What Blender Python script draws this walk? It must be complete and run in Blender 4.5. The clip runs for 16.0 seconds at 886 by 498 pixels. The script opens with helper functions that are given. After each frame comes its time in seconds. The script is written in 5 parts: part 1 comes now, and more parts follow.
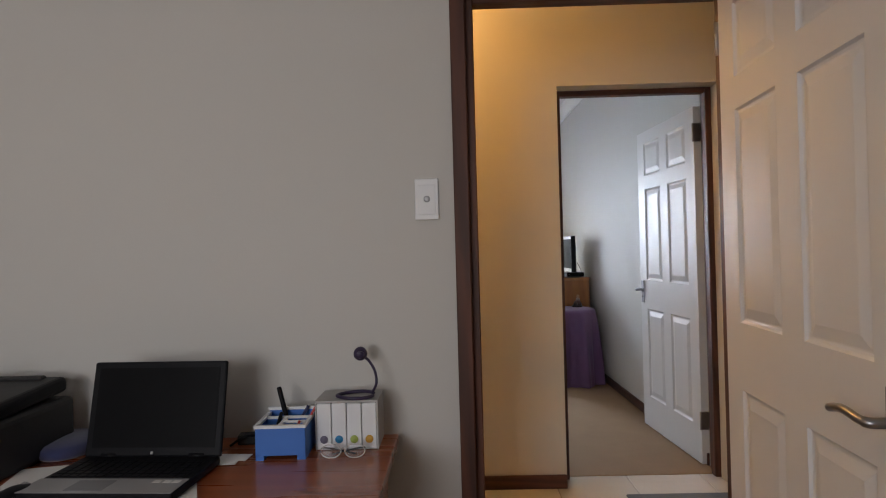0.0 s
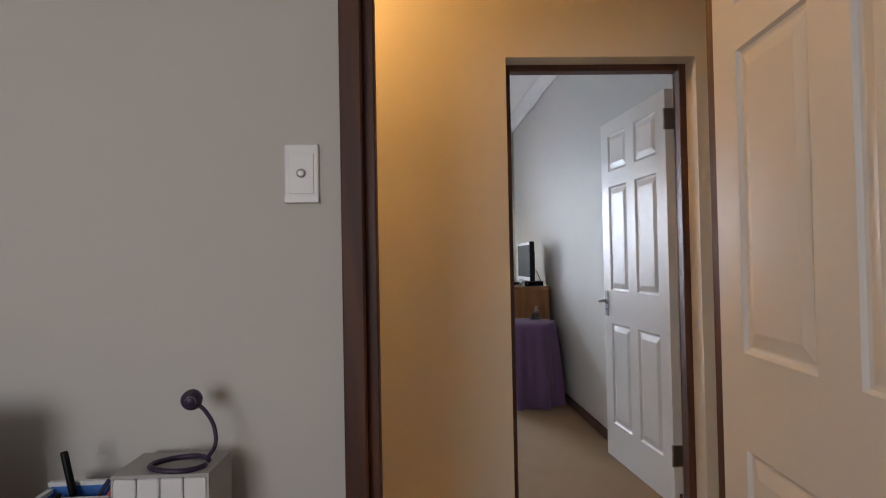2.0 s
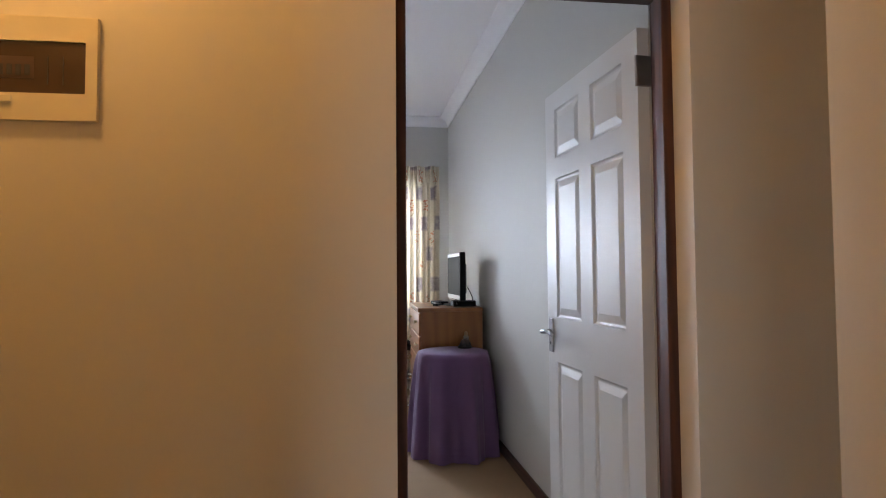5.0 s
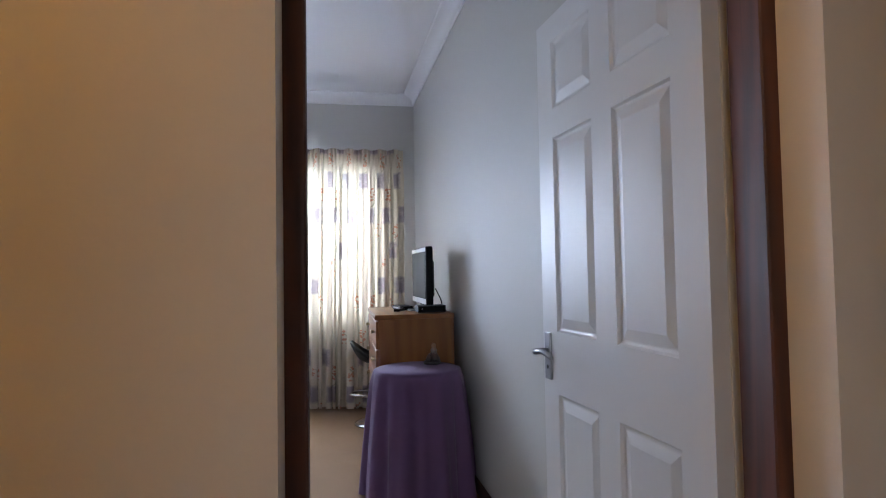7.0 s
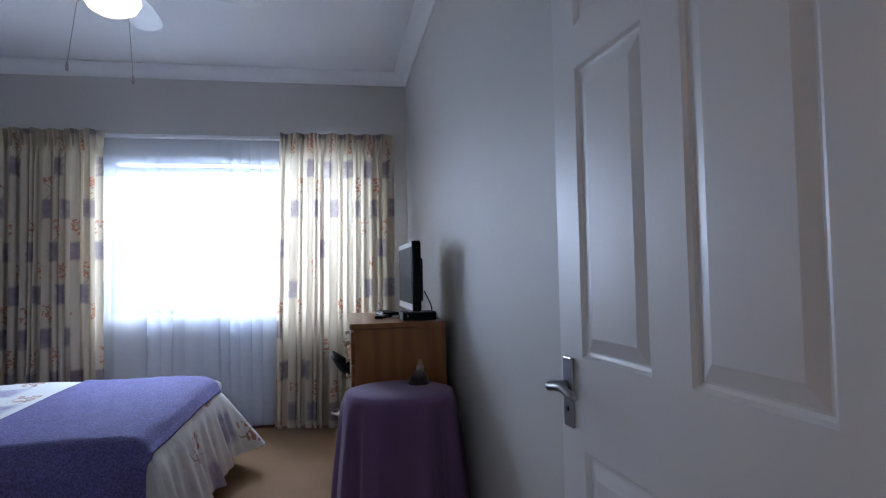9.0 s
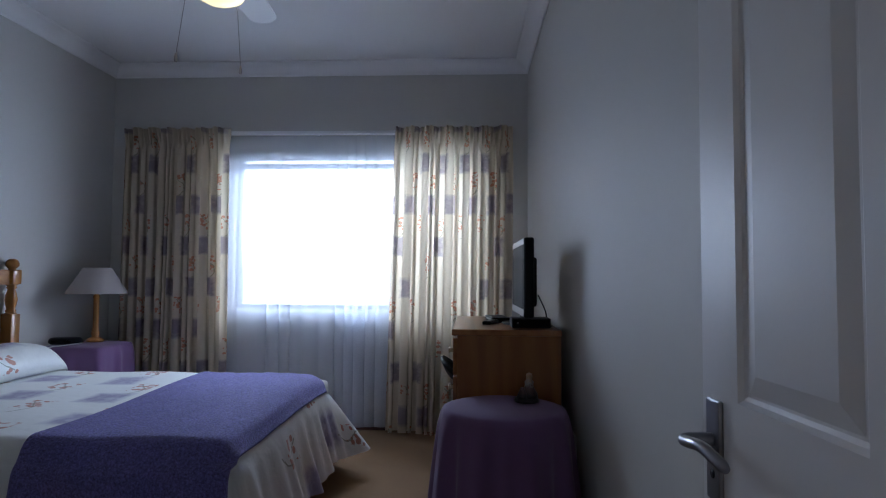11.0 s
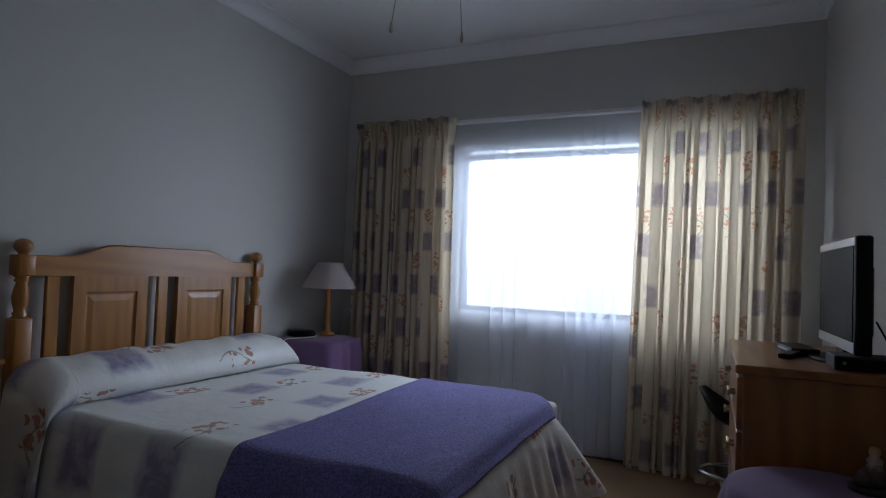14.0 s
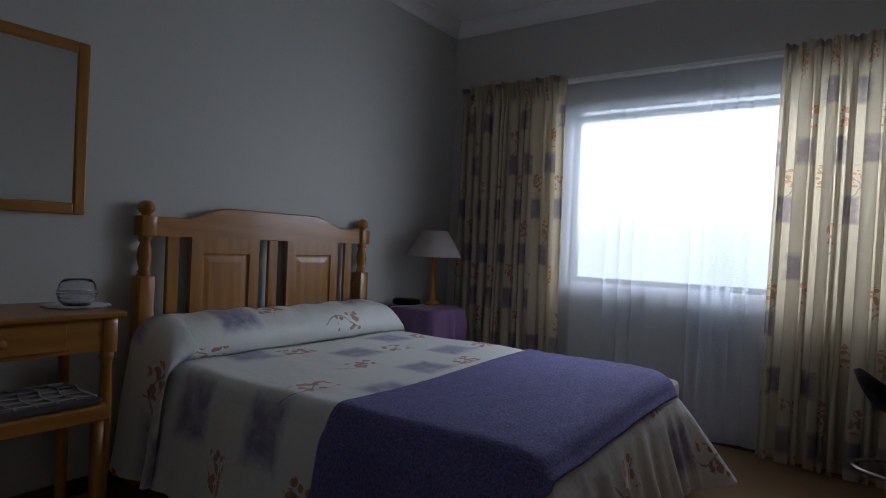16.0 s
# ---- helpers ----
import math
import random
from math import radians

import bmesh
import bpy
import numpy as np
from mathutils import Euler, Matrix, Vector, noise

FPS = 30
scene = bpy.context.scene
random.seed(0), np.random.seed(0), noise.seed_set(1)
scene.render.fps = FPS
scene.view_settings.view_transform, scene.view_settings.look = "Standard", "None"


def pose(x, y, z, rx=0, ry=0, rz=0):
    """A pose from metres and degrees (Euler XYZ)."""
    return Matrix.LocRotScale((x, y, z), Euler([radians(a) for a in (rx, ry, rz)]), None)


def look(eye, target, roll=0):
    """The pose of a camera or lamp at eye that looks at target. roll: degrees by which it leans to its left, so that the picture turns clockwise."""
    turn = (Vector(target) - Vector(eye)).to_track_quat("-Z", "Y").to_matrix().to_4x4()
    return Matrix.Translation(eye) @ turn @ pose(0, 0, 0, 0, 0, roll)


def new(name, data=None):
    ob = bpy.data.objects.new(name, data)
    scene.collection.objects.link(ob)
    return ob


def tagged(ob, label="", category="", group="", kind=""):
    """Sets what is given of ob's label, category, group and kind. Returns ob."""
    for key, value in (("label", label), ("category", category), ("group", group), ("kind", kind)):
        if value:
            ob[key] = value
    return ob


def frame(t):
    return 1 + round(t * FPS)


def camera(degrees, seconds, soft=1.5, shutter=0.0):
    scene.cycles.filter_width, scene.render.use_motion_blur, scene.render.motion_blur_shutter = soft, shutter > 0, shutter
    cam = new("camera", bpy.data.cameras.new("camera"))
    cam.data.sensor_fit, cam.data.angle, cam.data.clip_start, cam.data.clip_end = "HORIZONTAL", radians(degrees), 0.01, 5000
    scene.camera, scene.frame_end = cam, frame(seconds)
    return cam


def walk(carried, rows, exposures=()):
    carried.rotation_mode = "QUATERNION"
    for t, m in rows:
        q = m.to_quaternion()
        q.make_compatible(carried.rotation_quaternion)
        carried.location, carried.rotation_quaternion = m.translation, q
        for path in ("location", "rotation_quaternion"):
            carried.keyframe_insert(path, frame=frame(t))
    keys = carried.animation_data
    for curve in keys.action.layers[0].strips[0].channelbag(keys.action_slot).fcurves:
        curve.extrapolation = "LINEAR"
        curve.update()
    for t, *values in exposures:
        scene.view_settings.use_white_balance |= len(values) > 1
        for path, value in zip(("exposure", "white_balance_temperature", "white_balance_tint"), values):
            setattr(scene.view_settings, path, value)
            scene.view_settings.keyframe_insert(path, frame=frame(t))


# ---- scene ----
cam = camera(73.6, 16.0, soft=1.1)
PATH = [
    (0, (1.214, 0.623, 1.221), (1.179, 2.623, 1.232), -1.5),
    (0.5, (1.255, 0.702, 1.211), (1.237, 2.702, 1.234), -1.3),
    (1, (1.281, 0.848, 1.195), (1.286, 2.848, 1.223), -1.3),
    (1.5, (1.322, 1.032, 1.201), (1.358, 3.031, 1.234), -1.1),
    (2, (1.384, 1.164, 1.195), (1.462, 3.162, 1.233), -1.1),
    (2.5, (1.475, 1.349, 1.207), (1.588, 3.345, 1.249), -1.2),
    (3, (1.553, 1.504, 1.207), (1.695, 3.498, 1.257), -1.3),
    (3.5, (1.592, 1.652, 1.195), (1.761, 3.644, 1.252), -1.2),
    (4, (1.604, 1.848, 1.221), (1.805, 3.837, 1.279), -1.4),
    (4.2, (1.613, 1.908, 1.208), (1.826, 3.895, 1.275), -1.1),
    (6.3, (1.815, 2.576, 1.19), (2.131, 4.549, 1.272), -0.9),
    (6.5, (1.822, 2.667, 1.187), (2.149, 4.639, 1.266), -1.0),
    (7, (1.844, 2.878, 1.192), (2.192, 4.845, 1.269), -1.0),
    (7.5, (1.869, 3.036, 1.188), (2.234, 5.001, 1.273), -0.7),
    (8, (1.908, 3.184, 1.178), (2.287, 5.146, 1.264), -0.6),
    (8.2, (1.938, 3.252, 1.182), (2.316, 5.214, 1.264), -0.8),
    (10.3, (2.141, 3.695, 1.171), (2.227, 5.691, 1.264), -0.4),
    (10.5, (2.159, 3.726, 1.195), (2.183, 5.724, 1.278), -0.2),
    (11, (2.147, 3.79, 1.172), (2.04, 5.785, 1.265), 0.4),
    (11.5, (2.166, 3.89, 1.202), (1.916, 5.872, 1.285), 0.7),
    (12, (2.174, 3.972, 1.2), (1.78, 5.931, 1.287), 1.0),
    (12.5, (2.157, 4.043, 1.208), (1.629, 5.97, 1.291), 1.3),
    (13, (2.105, 4.143, 1.21), (1.473, 6.039, 1.29), 1.6),
    (13.5, (2.058, 4.257, 1.198), (1.315, 6.112, 1.279), 1.9),
    (14, (1.988, 4.331, 1.201), (1.151, 6.146, 1.269), 2.2),
    (14.5, (1.961, 4.398, 1.174), (1.031, 6.167, 1.237), 2.3),
    (15, (1.942, 4.44, 1.147), (0.931, 6.165, 1.201), 2.4),
    (15.5, (1.92, 4.452, 1.124), (0.838, 6.134, 1.151), 2.4),
    (16, (1.927, 4.474, 1.122), (0.776, 6.11, 1.108), 2.5),
]
EXPOSURES = [
    (0.0, -0.05, 6650, 13), (4.0, -0.05, 6700, 14), (6.5, -0.15, 6150, 15), (8.0, -0.5, 5800, 16), (10.5, -1.5, 5700, 15),
    (12.5, -1.95, 5900, 15), (14.5, -2.3, 6350, 14), (16.0, -2.52, 6600, 13),
]
walk(cam, [(t, look(eye, target, roll)) for t, eye, target, roll in PATH], EXPOSURES)
WINDOW_W, STUDY_W, HALL_W = 680, 44, 27

# ---------- world and large lights ----------
world = bpy.data.worlds.new("world")
scene.world = world
world.use_nodes = True
wn = world.node_tree
sky = wn.nodes.new("ShaderNodeTexSky")
sky.sky_type, sky.sun_disc = "NISHITA", False
sky.sun_elevation, sky.sun_rotation = radians(48), radians(200)
wn.links.new(sky.outputs[0], wn.nodes["Background"].inputs[0])
wn.nodes["Background"].inputs[1].default_value = 0.12


def lamp(name, kind, m, power, colour, **more):
    data = bpy.data.lights.new(name, kind)
    data.energy, data.color = power, colour
    if kind == "AREA":
        data.shape = "RECTANGLE"
        data.size, data.size_y = more["size"]
        data.spread = more.get("spread", math.pi)
    elif kind == "SUN":
        data.angle = more["angle"]
    else:
        data.shadow_soft_size = more.get("radius", 0.05)
    ob = new(name, data)
    ob.matrix_world = m
    return ob


lamp("sun", "SUN", look((3, 5, 12), (0.5, 12, 0)), 1.2, (1.0, 0.96, 0.9), angle=radians(12))
# sky light in the bedroom window and in the study window behind the walker
lamp("bedroom_window_light", "AREA", look((1.08, 9.32, 2.02), (0.64, 8.40, 1.93)), WINDOW_W, (0.70, 0.835, 1.0), size=(3.2, 1.45), spread=radians(170))
lamp("study_window_light", "AREA", look((-0.1, -1.70, 1.5), (-0.25, 2.4, 1.45)), STUDY_W, (0.95, 0.965, 1.0), size=(1.5, 1.2))
lamp("hall_lamp_light", "POINT", pose(0.80, 3.36, 2.52), HALL_W, (1.0, 0.54, 0.16), radius=0.08)

# ---------- helpers ----------


def box(bm, x0, x1, y0, y1, z0, z1, bevel=0.0, seg=1):
    vs = [bm.verts.new((x, y, z)) for x in (x0, x1) for y in (y0, y1) for z in (z0, z1)]
    fs = [bm.faces.new([vs[i] for i in q]) for q in ((0, 1, 3, 2), (4, 6, 7, 5), (0, 4, 5, 1), (2, 3, 7, 6), (0, 2, 6, 4), (1, 5, 7, 3))]
    if bevel:
        es = list({e for f in fs for e in f.edges})
        bmesh.ops.bevel(bm, geom=es, offset=bevel, segments=seg, affect="EDGES", profile=0.5)
    return bm


def boxes(*rows, bevel=0.0, seg=1):
    bm = bmesh.new()
    for r in rows:
        box(bm, *r, bevel=bevel, seg=seg)
    return bm


def lathe(profile, seg=32, at=(0, 0, 0), axis="z", bm=None):
    bm = bm or bmesh.new()
    turn = {"z": Matrix.Identity(3), "x": Matrix.Rotation(math.pi / 2, 3, "Y"), "y": Matrix.Rotation(math.pi / 2, 3, "X")}[axis]
    rings = []
    for r, z in profile:
        if r < 1e-5:
            rings.append([bm.verts.new(Vector(at) + turn @ Vector((0, 0, z)))])
        else:
            rings.append([bm.verts.new(Vector(at) + turn @ Vector((r * math.cos(2 * math.pi * k / seg), r * math.sin(2 * math.pi * k / seg), z))) for k in range(seg)])
    for a, b in zip(rings, rings[1:]):
        for k in range(seg):
            n = (k + 1) % seg
            if len(a) == 1 and len(b) > 1:
                bm.faces.new((a[0], b[n], b[k]))
            elif len(b) == 1 and len(a) > 1:
                bm.faces.new((a[k], a[n], b[0]))
            elif len(a) > 1:
                bm.faces.new((a[k], a[n], b[n], b[k]))
    for ring, flip in ((rings[0], True), (rings[-1], False)):
        if len(ring) > 1 and profile[0] != profile[-1]:
            bm.faces.new(ring[::-1] if flip else ring)
    for f in bm.faces:
        f.smooth = True
    return bm


def tube(points, r, seg=8, bm=None, closed=False):
    bm = bm or bmesh.new()
    pts = [Vector(p) for p in points]
    rings = []
    side = None
    for i, p in enumerate(pts):
        a = pts[i - 1] if (i or closed) else p
        b = pts[(i + 1) % len(pts)] if (i < len(pts) - 1 or closed) else p
        d = (b - a).normalized()
        if side is None:
            side = d.orthogonal().normalized()
        side = (side - d * side.dot(d)).normalized()
        up = d.cross(side)
        rr = r[i] if isinstance(r, (list, tuple)) else r
        rings.append([bm.verts.new(p + rr * (math.cos(2 * math.pi * k / seg) * side + math.sin(2 * math.pi * k / seg) * up)) for k in range(seg)])
    pairs = list(zip(rings, rings[1:])) + ([(rings[-1], rings[0])] if closed else [])
    for a, b in pairs:
        for k in range(seg):
            bm.faces.new((a[k], a[(k + 1) % seg], b[(k + 1) % seg], b[k]))
    if not closed:
        bm.faces.new(rings[0][::-1])
        bm.faces.new(rings[-1])
    for f in bm.faces:
        f.smooth = True
    return bm


def smooth_path(points, n=8):
    pts = [Vector(p) for p in points]
    out = []
    for i in range(len(pts) - 1):
        p0, p1, p2, p3 = pts[max(i - 1, 0)], pts[i], pts[i + 1], pts[min(i + 2, len(pts) - 1)]
        for k in range(n):
            t = k / n
            out.append(0.5 * (2 * p1 + (p2 - p0) * t + (2 * p0 - 5 * p1 + 4 * p2 - p3) * t * t + (3 * p1 - p0 - 3 * p2 + p3) * t ** 3))
    out.append(pts[-1])
    return out


def sheet(nu, nv, shape, thick=0.0, wrap=False):
    """A cloth of nu by nv cells; shape(u, v) gives a place and the flat cloth's own coordinates in metres."""
    bm = bmesh.new()
    uv = bm.loops.layers.uv.new("UVMap")
    grid, flat = [], []
    for i in range(nu + 1):
        row, low = [], []
        for j in range(nv + 1):
            p, q = shape(i / nu, j / nv)
            row.append(bm.verts.new(p))
            low.append(q)
        grid.append(row)
        flat.append(low)
    for i in range(nu):
        for j in range(nv):
            f = bm.faces.new((grid[i][j], grid[i + 1][j], grid[i + 1][j + 1], grid[i][j + 1]))
            f.smooth = True
            for loop, (a, b) in zip(f.loops, ((i, j), (i + 1, j), (i + 1, j + 1), (i, j + 1))):
                loop[uv].uv = flat[a][b]
    if wrap:
        bmesh.ops.remove_doubles(bm, verts=bm.verts, dist=1e-5)
    if thick:
        bmesh.ops.recalc_face_normals(bm, faces=bm.faces)
        bmesh.ops.solidify(bm, geom=list(bm.faces), thickness=thick)
    return bm


def mesh_of(name, bm, material):
    bmesh.ops.recalc_face_normals(bm, faces=bm.faces)
    me = bpy.data.meshes.new(name)
    bm.to_mesh(me)
    bm.free()
    me.materials.append(material)
    return me


def part(name, bm, material, parent, label=""):
    ob = new(name, mesh_of(name, bm, material))
    ob.parent = parent
    return tagged(ob, label) if label else ob


def thing(name, label, category, m=None, group="", kind=""):
    ob = new(name)
    ob.empty_display_size = 0.1
    if m is not None:
        ob.matrix_world = m
    return tagged(ob, label, category, group, kind)


def solid(name, bm, material, label="", category="", kind="", m=None):
    ob = new(name, mesh_of(name, bm, material))
    if m is not None:
        ob.matrix_world = m
    return tagged(ob, label, category, "", kind)


# ---------- materials ----------


class Nodes:
    def __init__(self, name):
        self.mat = bpy.data.materials.new(name)
        self.mat.use_nodes = True
        self.tree = self.mat.node_tree
        self.bsdf = self.tree.nodes["Principled BSDF"]
        self.out = self.tree.nodes["Material Output"]

    def node(self, kind, **values):
        n = self.tree.nodes.new("ShaderNode" + kind)
        if "operation" in values:
            n.operation = values["operation"]
        if "data_type" in values:
            n.data_type, n.blend_type = values["data_type"], values["blend_type"]
        if "wave_type" in values:
            n.wave_type, n.bands_direction = values["wave_type"], values["bands_direction"]
        if "noise_dimensions" in values:
            n.noise_dimensions = values["noise_dimensions"]
        return n

    def put(self, value, socket):
        if isinstance(value, bpy.types.NodeSocket):
            self.tree.links.new(value, socket)
        elif isinstance(value, (tuple, list)):
            socket.default_value = (*value, 1.0) if len(value) == 3 and len(socket.default_value) == 4 else value
        else:
            socket.default_value = value

    def math(self, op, a, b=0.0, c=0.0):
        n = self.node("Math", operation=op)
        for v, s in zip((a, b, c), n.inputs):
            self.put(v, s)
        return n.outputs[0]

    def mix(self, f, a, b, blend="MIX"):
        n = self.node("Mix", data_type="RGBA", blend_type=blend)
        self.put(f, n.inputs[0])
        self.put(a, n.inputs[6])
        self.put(b, n.inputs[7])
        return n.outputs[2]

    def noise(self, vector, scale, detail=4, rough=0.55):
        n = self.node("TexNoise")
        n.inputs["Scale"].default_value, n.inputs["Detail"].default_value, n.inputs["Roughness"].default_value = scale, detail, rough
        self.tree.links.new(vector, n.inputs["Vector"])
        return n.outputs["Fac"]

    def ramp(self, f, stops):
        n = self.node("ValToRGB")
        el = n.color_ramp.elements
        while len(el) < len(stops):
            el.new(0.5)
        for e, (p, c) in zip(el, stops):
            e.position, e.color = p, (*c, 1) if len(c) == 3 else c
        self.put(f, n.inputs[0])
        return n.outputs[0]

    def place(self, which="Object", scale=(1, 1, 1), turn=(0, 0, 0)):
        c = self.node("TexCoord")
        n = self.node("Mapping")
        n.inputs["Scale"].default_value, n.inputs["Rotation"].default_value = scale, turn
        self.tree.links.new(c.outputs[which], n.inputs[0])
        return n.outputs[0]

    def bump(self, height, strength, distance=0.002):
        n = self.node("Bump")
        n.inputs["Strength"].default_value, n.inputs["Distance"].default_value = strength, distance
        self.tree.links.new(height, n.inputs["Height"])
        self.tree.links.new(n.outputs[0], self.bsdf.inputs["Normal"])

    def set(self, **values):
        for key, v in values.items():
            self.put(v, self.bsdf.inputs[key.replace("_", " ")])
        return self.mat


def paint(name, colour, rough=0.55, fine=220, relief=0.15, vary=0.05, broad=1.3, metal=0.0, which="Object"):
    """A painted or plain surface with broad stains and a fine grain."""
    n = Nodes(name)
    p = n.place(which)
    a, b = n.noise(p, broad, 5), n.noise(p, fine, 3)
    f = n.math("MULTIPLY_ADD", n.math("SUBTRACT", a, 0.5), 2.2 * vary, n.math("MULTIPLY_ADD", n.math("SUBTRACT", b, 0.5), vary, 1.0))
    v = n.node("VectorMath", operation="SCALE")
    v.inputs[0].default_value = colour
    n.put(f, v.inputs["Scale"])
    n.put(v.outputs[0], n.bsdf.inputs["Base Color"])
    n.put(n.math("MULTIPLY_ADD", a, 0.12, rough - 0.06), n.bsdf.inputs["Roughness"])
    if relief:
        n.bump(b, relief, 0.001)
    return n.set(Metallic=metal)


def wood(name, light, dark, rough=0.35, along="z", size=1.0, relief=0.08, coat=0.0):
    n = Nodes(name)
    long, wide = 1.2 * size, 16 * size
    s = {"x": (long, wide, wide), "y": (wide, long, wide), "z": (wide, wide, long)}[along]
    p = n.place("Object", s)
    a = n.noise(p, 1.0, 6, 0.6)
    b = n.noise(p, 5.0, 3, 0.6)
    w = n.node("TexWave", wave_type="BANDS", bands_direction="DIAGONAL")
    w.inputs["Scale"].default_value, w.inputs["Distortion"].default_value, w.inputs["Detail"].default_value = 0.6, 7.0, 3.0
    n.tree.links.new(p, w.inputs[0])
    f = n.math("ADD", n.math("MULTIPLY", a, 0.55), n.math("ADD", n.math("MULTIPLY", w.outputs["Fac"], 0.25), n.math("MULTIPLY", b, 0.2)))
    n.put(n.ramp(f, [(0.25, dark), (0.75, light)]), n.bsdf.inputs["Base Color"])
    n.put(n.math("MULTIPLY_ADD", a, 0.2, rough - 0.1), n.bsdf.inputs["Roughness"])
    n.bump(b, relief, 0.001)
    n.bsdf.inputs["Coat Weight"].default_value = coat
    return n.mat


def plain(name, colour, rough=0.4, metal=0.0, **more):
    n = Nodes(name)
    p = n.place("Object")
    a = n.noise(p, 9.0, 4)
    n.put(n.mix(0.5, colour, n.mix(a, tuple(c * 0.82 for c in colour), tuple(min(1, c * 1.1) for c in colour))), n.bsdf.inputs["Base Color"])
    n.put(n.math("MULTIPLY_ADD", a, 0.15, rough - 0.07), n.bsdf.inputs["Roughness"])
    return n.set(Metallic=metal, **more)


def printed_cloth(name, ground, through_light, cell=0.36, weave=700, soft=0.08, ink=((0.12, 0.095, 0.17), (0.22, 0.185, 0.26)), rough=0.8, block_size=0.24, petal=44, rose=((0.45, 0.10, 0.05), (0.56, 0.20, 0.11)), strength=1.7, rare=0.22):
    """Cream cloth printed with lavender blocks and small orange sprays on green stems."""
    n = Nodes(name)
    c = n.node("TexCoord")
    p0 = c.outputs["UV"]
    warp = n.node("TexNoise")
    warp.inputs["Scale"].default_value, warp.inputs["Detail"].default_value = 26, 4
    n.tree.links.new(p0, warp.inputs["Vector"])
    shift = n.node("VectorMath", operation="MULTIPLY_ADD")
    n.tree.links.new(warp.outputs["Color"], shift.inputs[0])
    shift.inputs[1].default_value = (0.034, 0.034, 0)
    n.tree.links.new(p0, shift.inputs[2])
    s = n.node("SeparateXYZ")
    n.tree.links.new(shift.outputs[0], s.inputs[0])

    def cells(du, dv, w, h, soft):
        v = n.math("ADD", n.math("DIVIDE", s.outputs[1], cell), dv)
        row = n.math("FLOOR", v)
        u = n.math("ADD", n.math("DIVIDE", s.outputs[0], cell), n.math("MULTIPLY_ADD", row, 0.37, du))
        column = n.math("FLOOR", u)
        fu, fv = n.math("SUBTRACT", n.math("FRACT", u), 0.5), n.math("SUBTRACT", n.math("FRACT", v), 0.5)
        keys = n.node("CombineXYZ")
        n.put(column, keys.inputs[0])
        n.put(row, keys.inputs[1])
        white = n.node("TexWhiteNoise", noise_dimensions="2D")
        n.tree.links.new(keys.outputs[0], white.inputs["Vector"])
        eu = n.math("SUBTRACT", w, n.math("ABSOLUTE", fu))
        ev = n.math("SUBTRACT", h, n.math("ABSOLUTE", fv))
        edge = n.math("DIVIDE", n.math("MINIMUM", eu, ev), soft)
        n.tree.nodes[edge.node.name].use_clamp = True
        return edge, white.outputs["Value"], fu, fv

    square, luck, _, _ = cells(0.1, 0.05, block_size, block_size + 0.02, soft)
    mottled = n.noise(p0, 45, 4, 0.7)
    broad = n.noise(p0, 9, 3)
    block = n.math("MULTIPLY", square, n.math("MULTIPLY_ADD", mottled, 0.7, 0.35))
    block = n.math("MULTIPLY", block, n.math("MULTIPLY", n.math("GREATER_THAN", luck, rare), n.math("MULTIPLY_ADD", n.noise(p0, 14, 3), 1.5, 0.05)))
    colour = n.mix(n.math("MINIMUM", n.math("MULTIPLY", block, strength), 0.95), ground, n.mix(luck, ink[0], ink[1]))
    # sprays: round petals gathered round points of a second, shifted grid
    spray, luck2, fu, fv = cells(0.62, 0.48, 0.16, 0.22, 0.10)
    petals = n.node("TexVoronoi")
    petals.inputs["Scale"].default_value = petal
    n.tree.links.new(p0, petals.inputs["Vector"])
    dots = n.math("LESS_THAN", petals.outputs["Distance"], 0.46)
    near = n.math("GREATER_THAN", n.math("MULTIPLY_ADD", mottled, 0.7, spray), 0.60)
    pick = n.math("GREATER_THAN", luck2, 0.12)
    flower = n.math("MULTIPLY", n.math("MULTIPLY", dots, near), pick)
    colour = n.mix(n.math("MULTIPLY", flower, 0.95), colour, n.mix(luck2, rose[0], rose[1]))
    bend = n.math("MULTIPLY_ADD", n.math("SINE", n.math("MULTIPLY", fv, 9.0)), 0.09, fu)
    stem = n.math("LESS_THAN", n.math("ABSOLUTE", bend), 0.012)
    stem = n.math("MULTIPLY", stem, n.math("LESS_THAN", n.math("ABSOLUTE", n.math("ADD", fv, 0.12)), 0.25))
    colour = n.mix(n.math("MULTIPLY", n.math("MULTIPLY", stem, pick), 0.7), colour, (0.16, 0.17, 0.10))
    colour = n.mix(n.math("MULTIPLY", broad, 0.15), colour, (0.60, 0.55, 0.44))
    n.put(colour, n.bsdf.inputs["Base Color"])
    thread = n.noise(p0, weave, 2)
    creases = n.math("MULTIPLY_ADD", n.noise(p0, 22, 3, 0.6), 0.22, n.noise(p0, 6.0, 3, 0.5))
    n.bump(n.math("MULTIPLY_ADD", thread, 0.03, creases), 0.35, 0.03)
    n.set(Roughness=rough, Sheen_Weight=0.15)
    if through_light:
        t = n.node("BsdfTranslucent")
        n.put(n.mix(0.35, colour, (0.92, 0.73, 0.44)), t.inputs[0])
        m = n.node("MixShader")
        m.inputs[0].default_value = through_light
        n.tree.links.new(n.bsdf.outputs[0], m.inputs[1])
        n.tree.links.new(t.outputs[0], m.inputs[2])
        n.tree.links.new(m.outputs[0], n.out.inputs[0])
    return n.mat


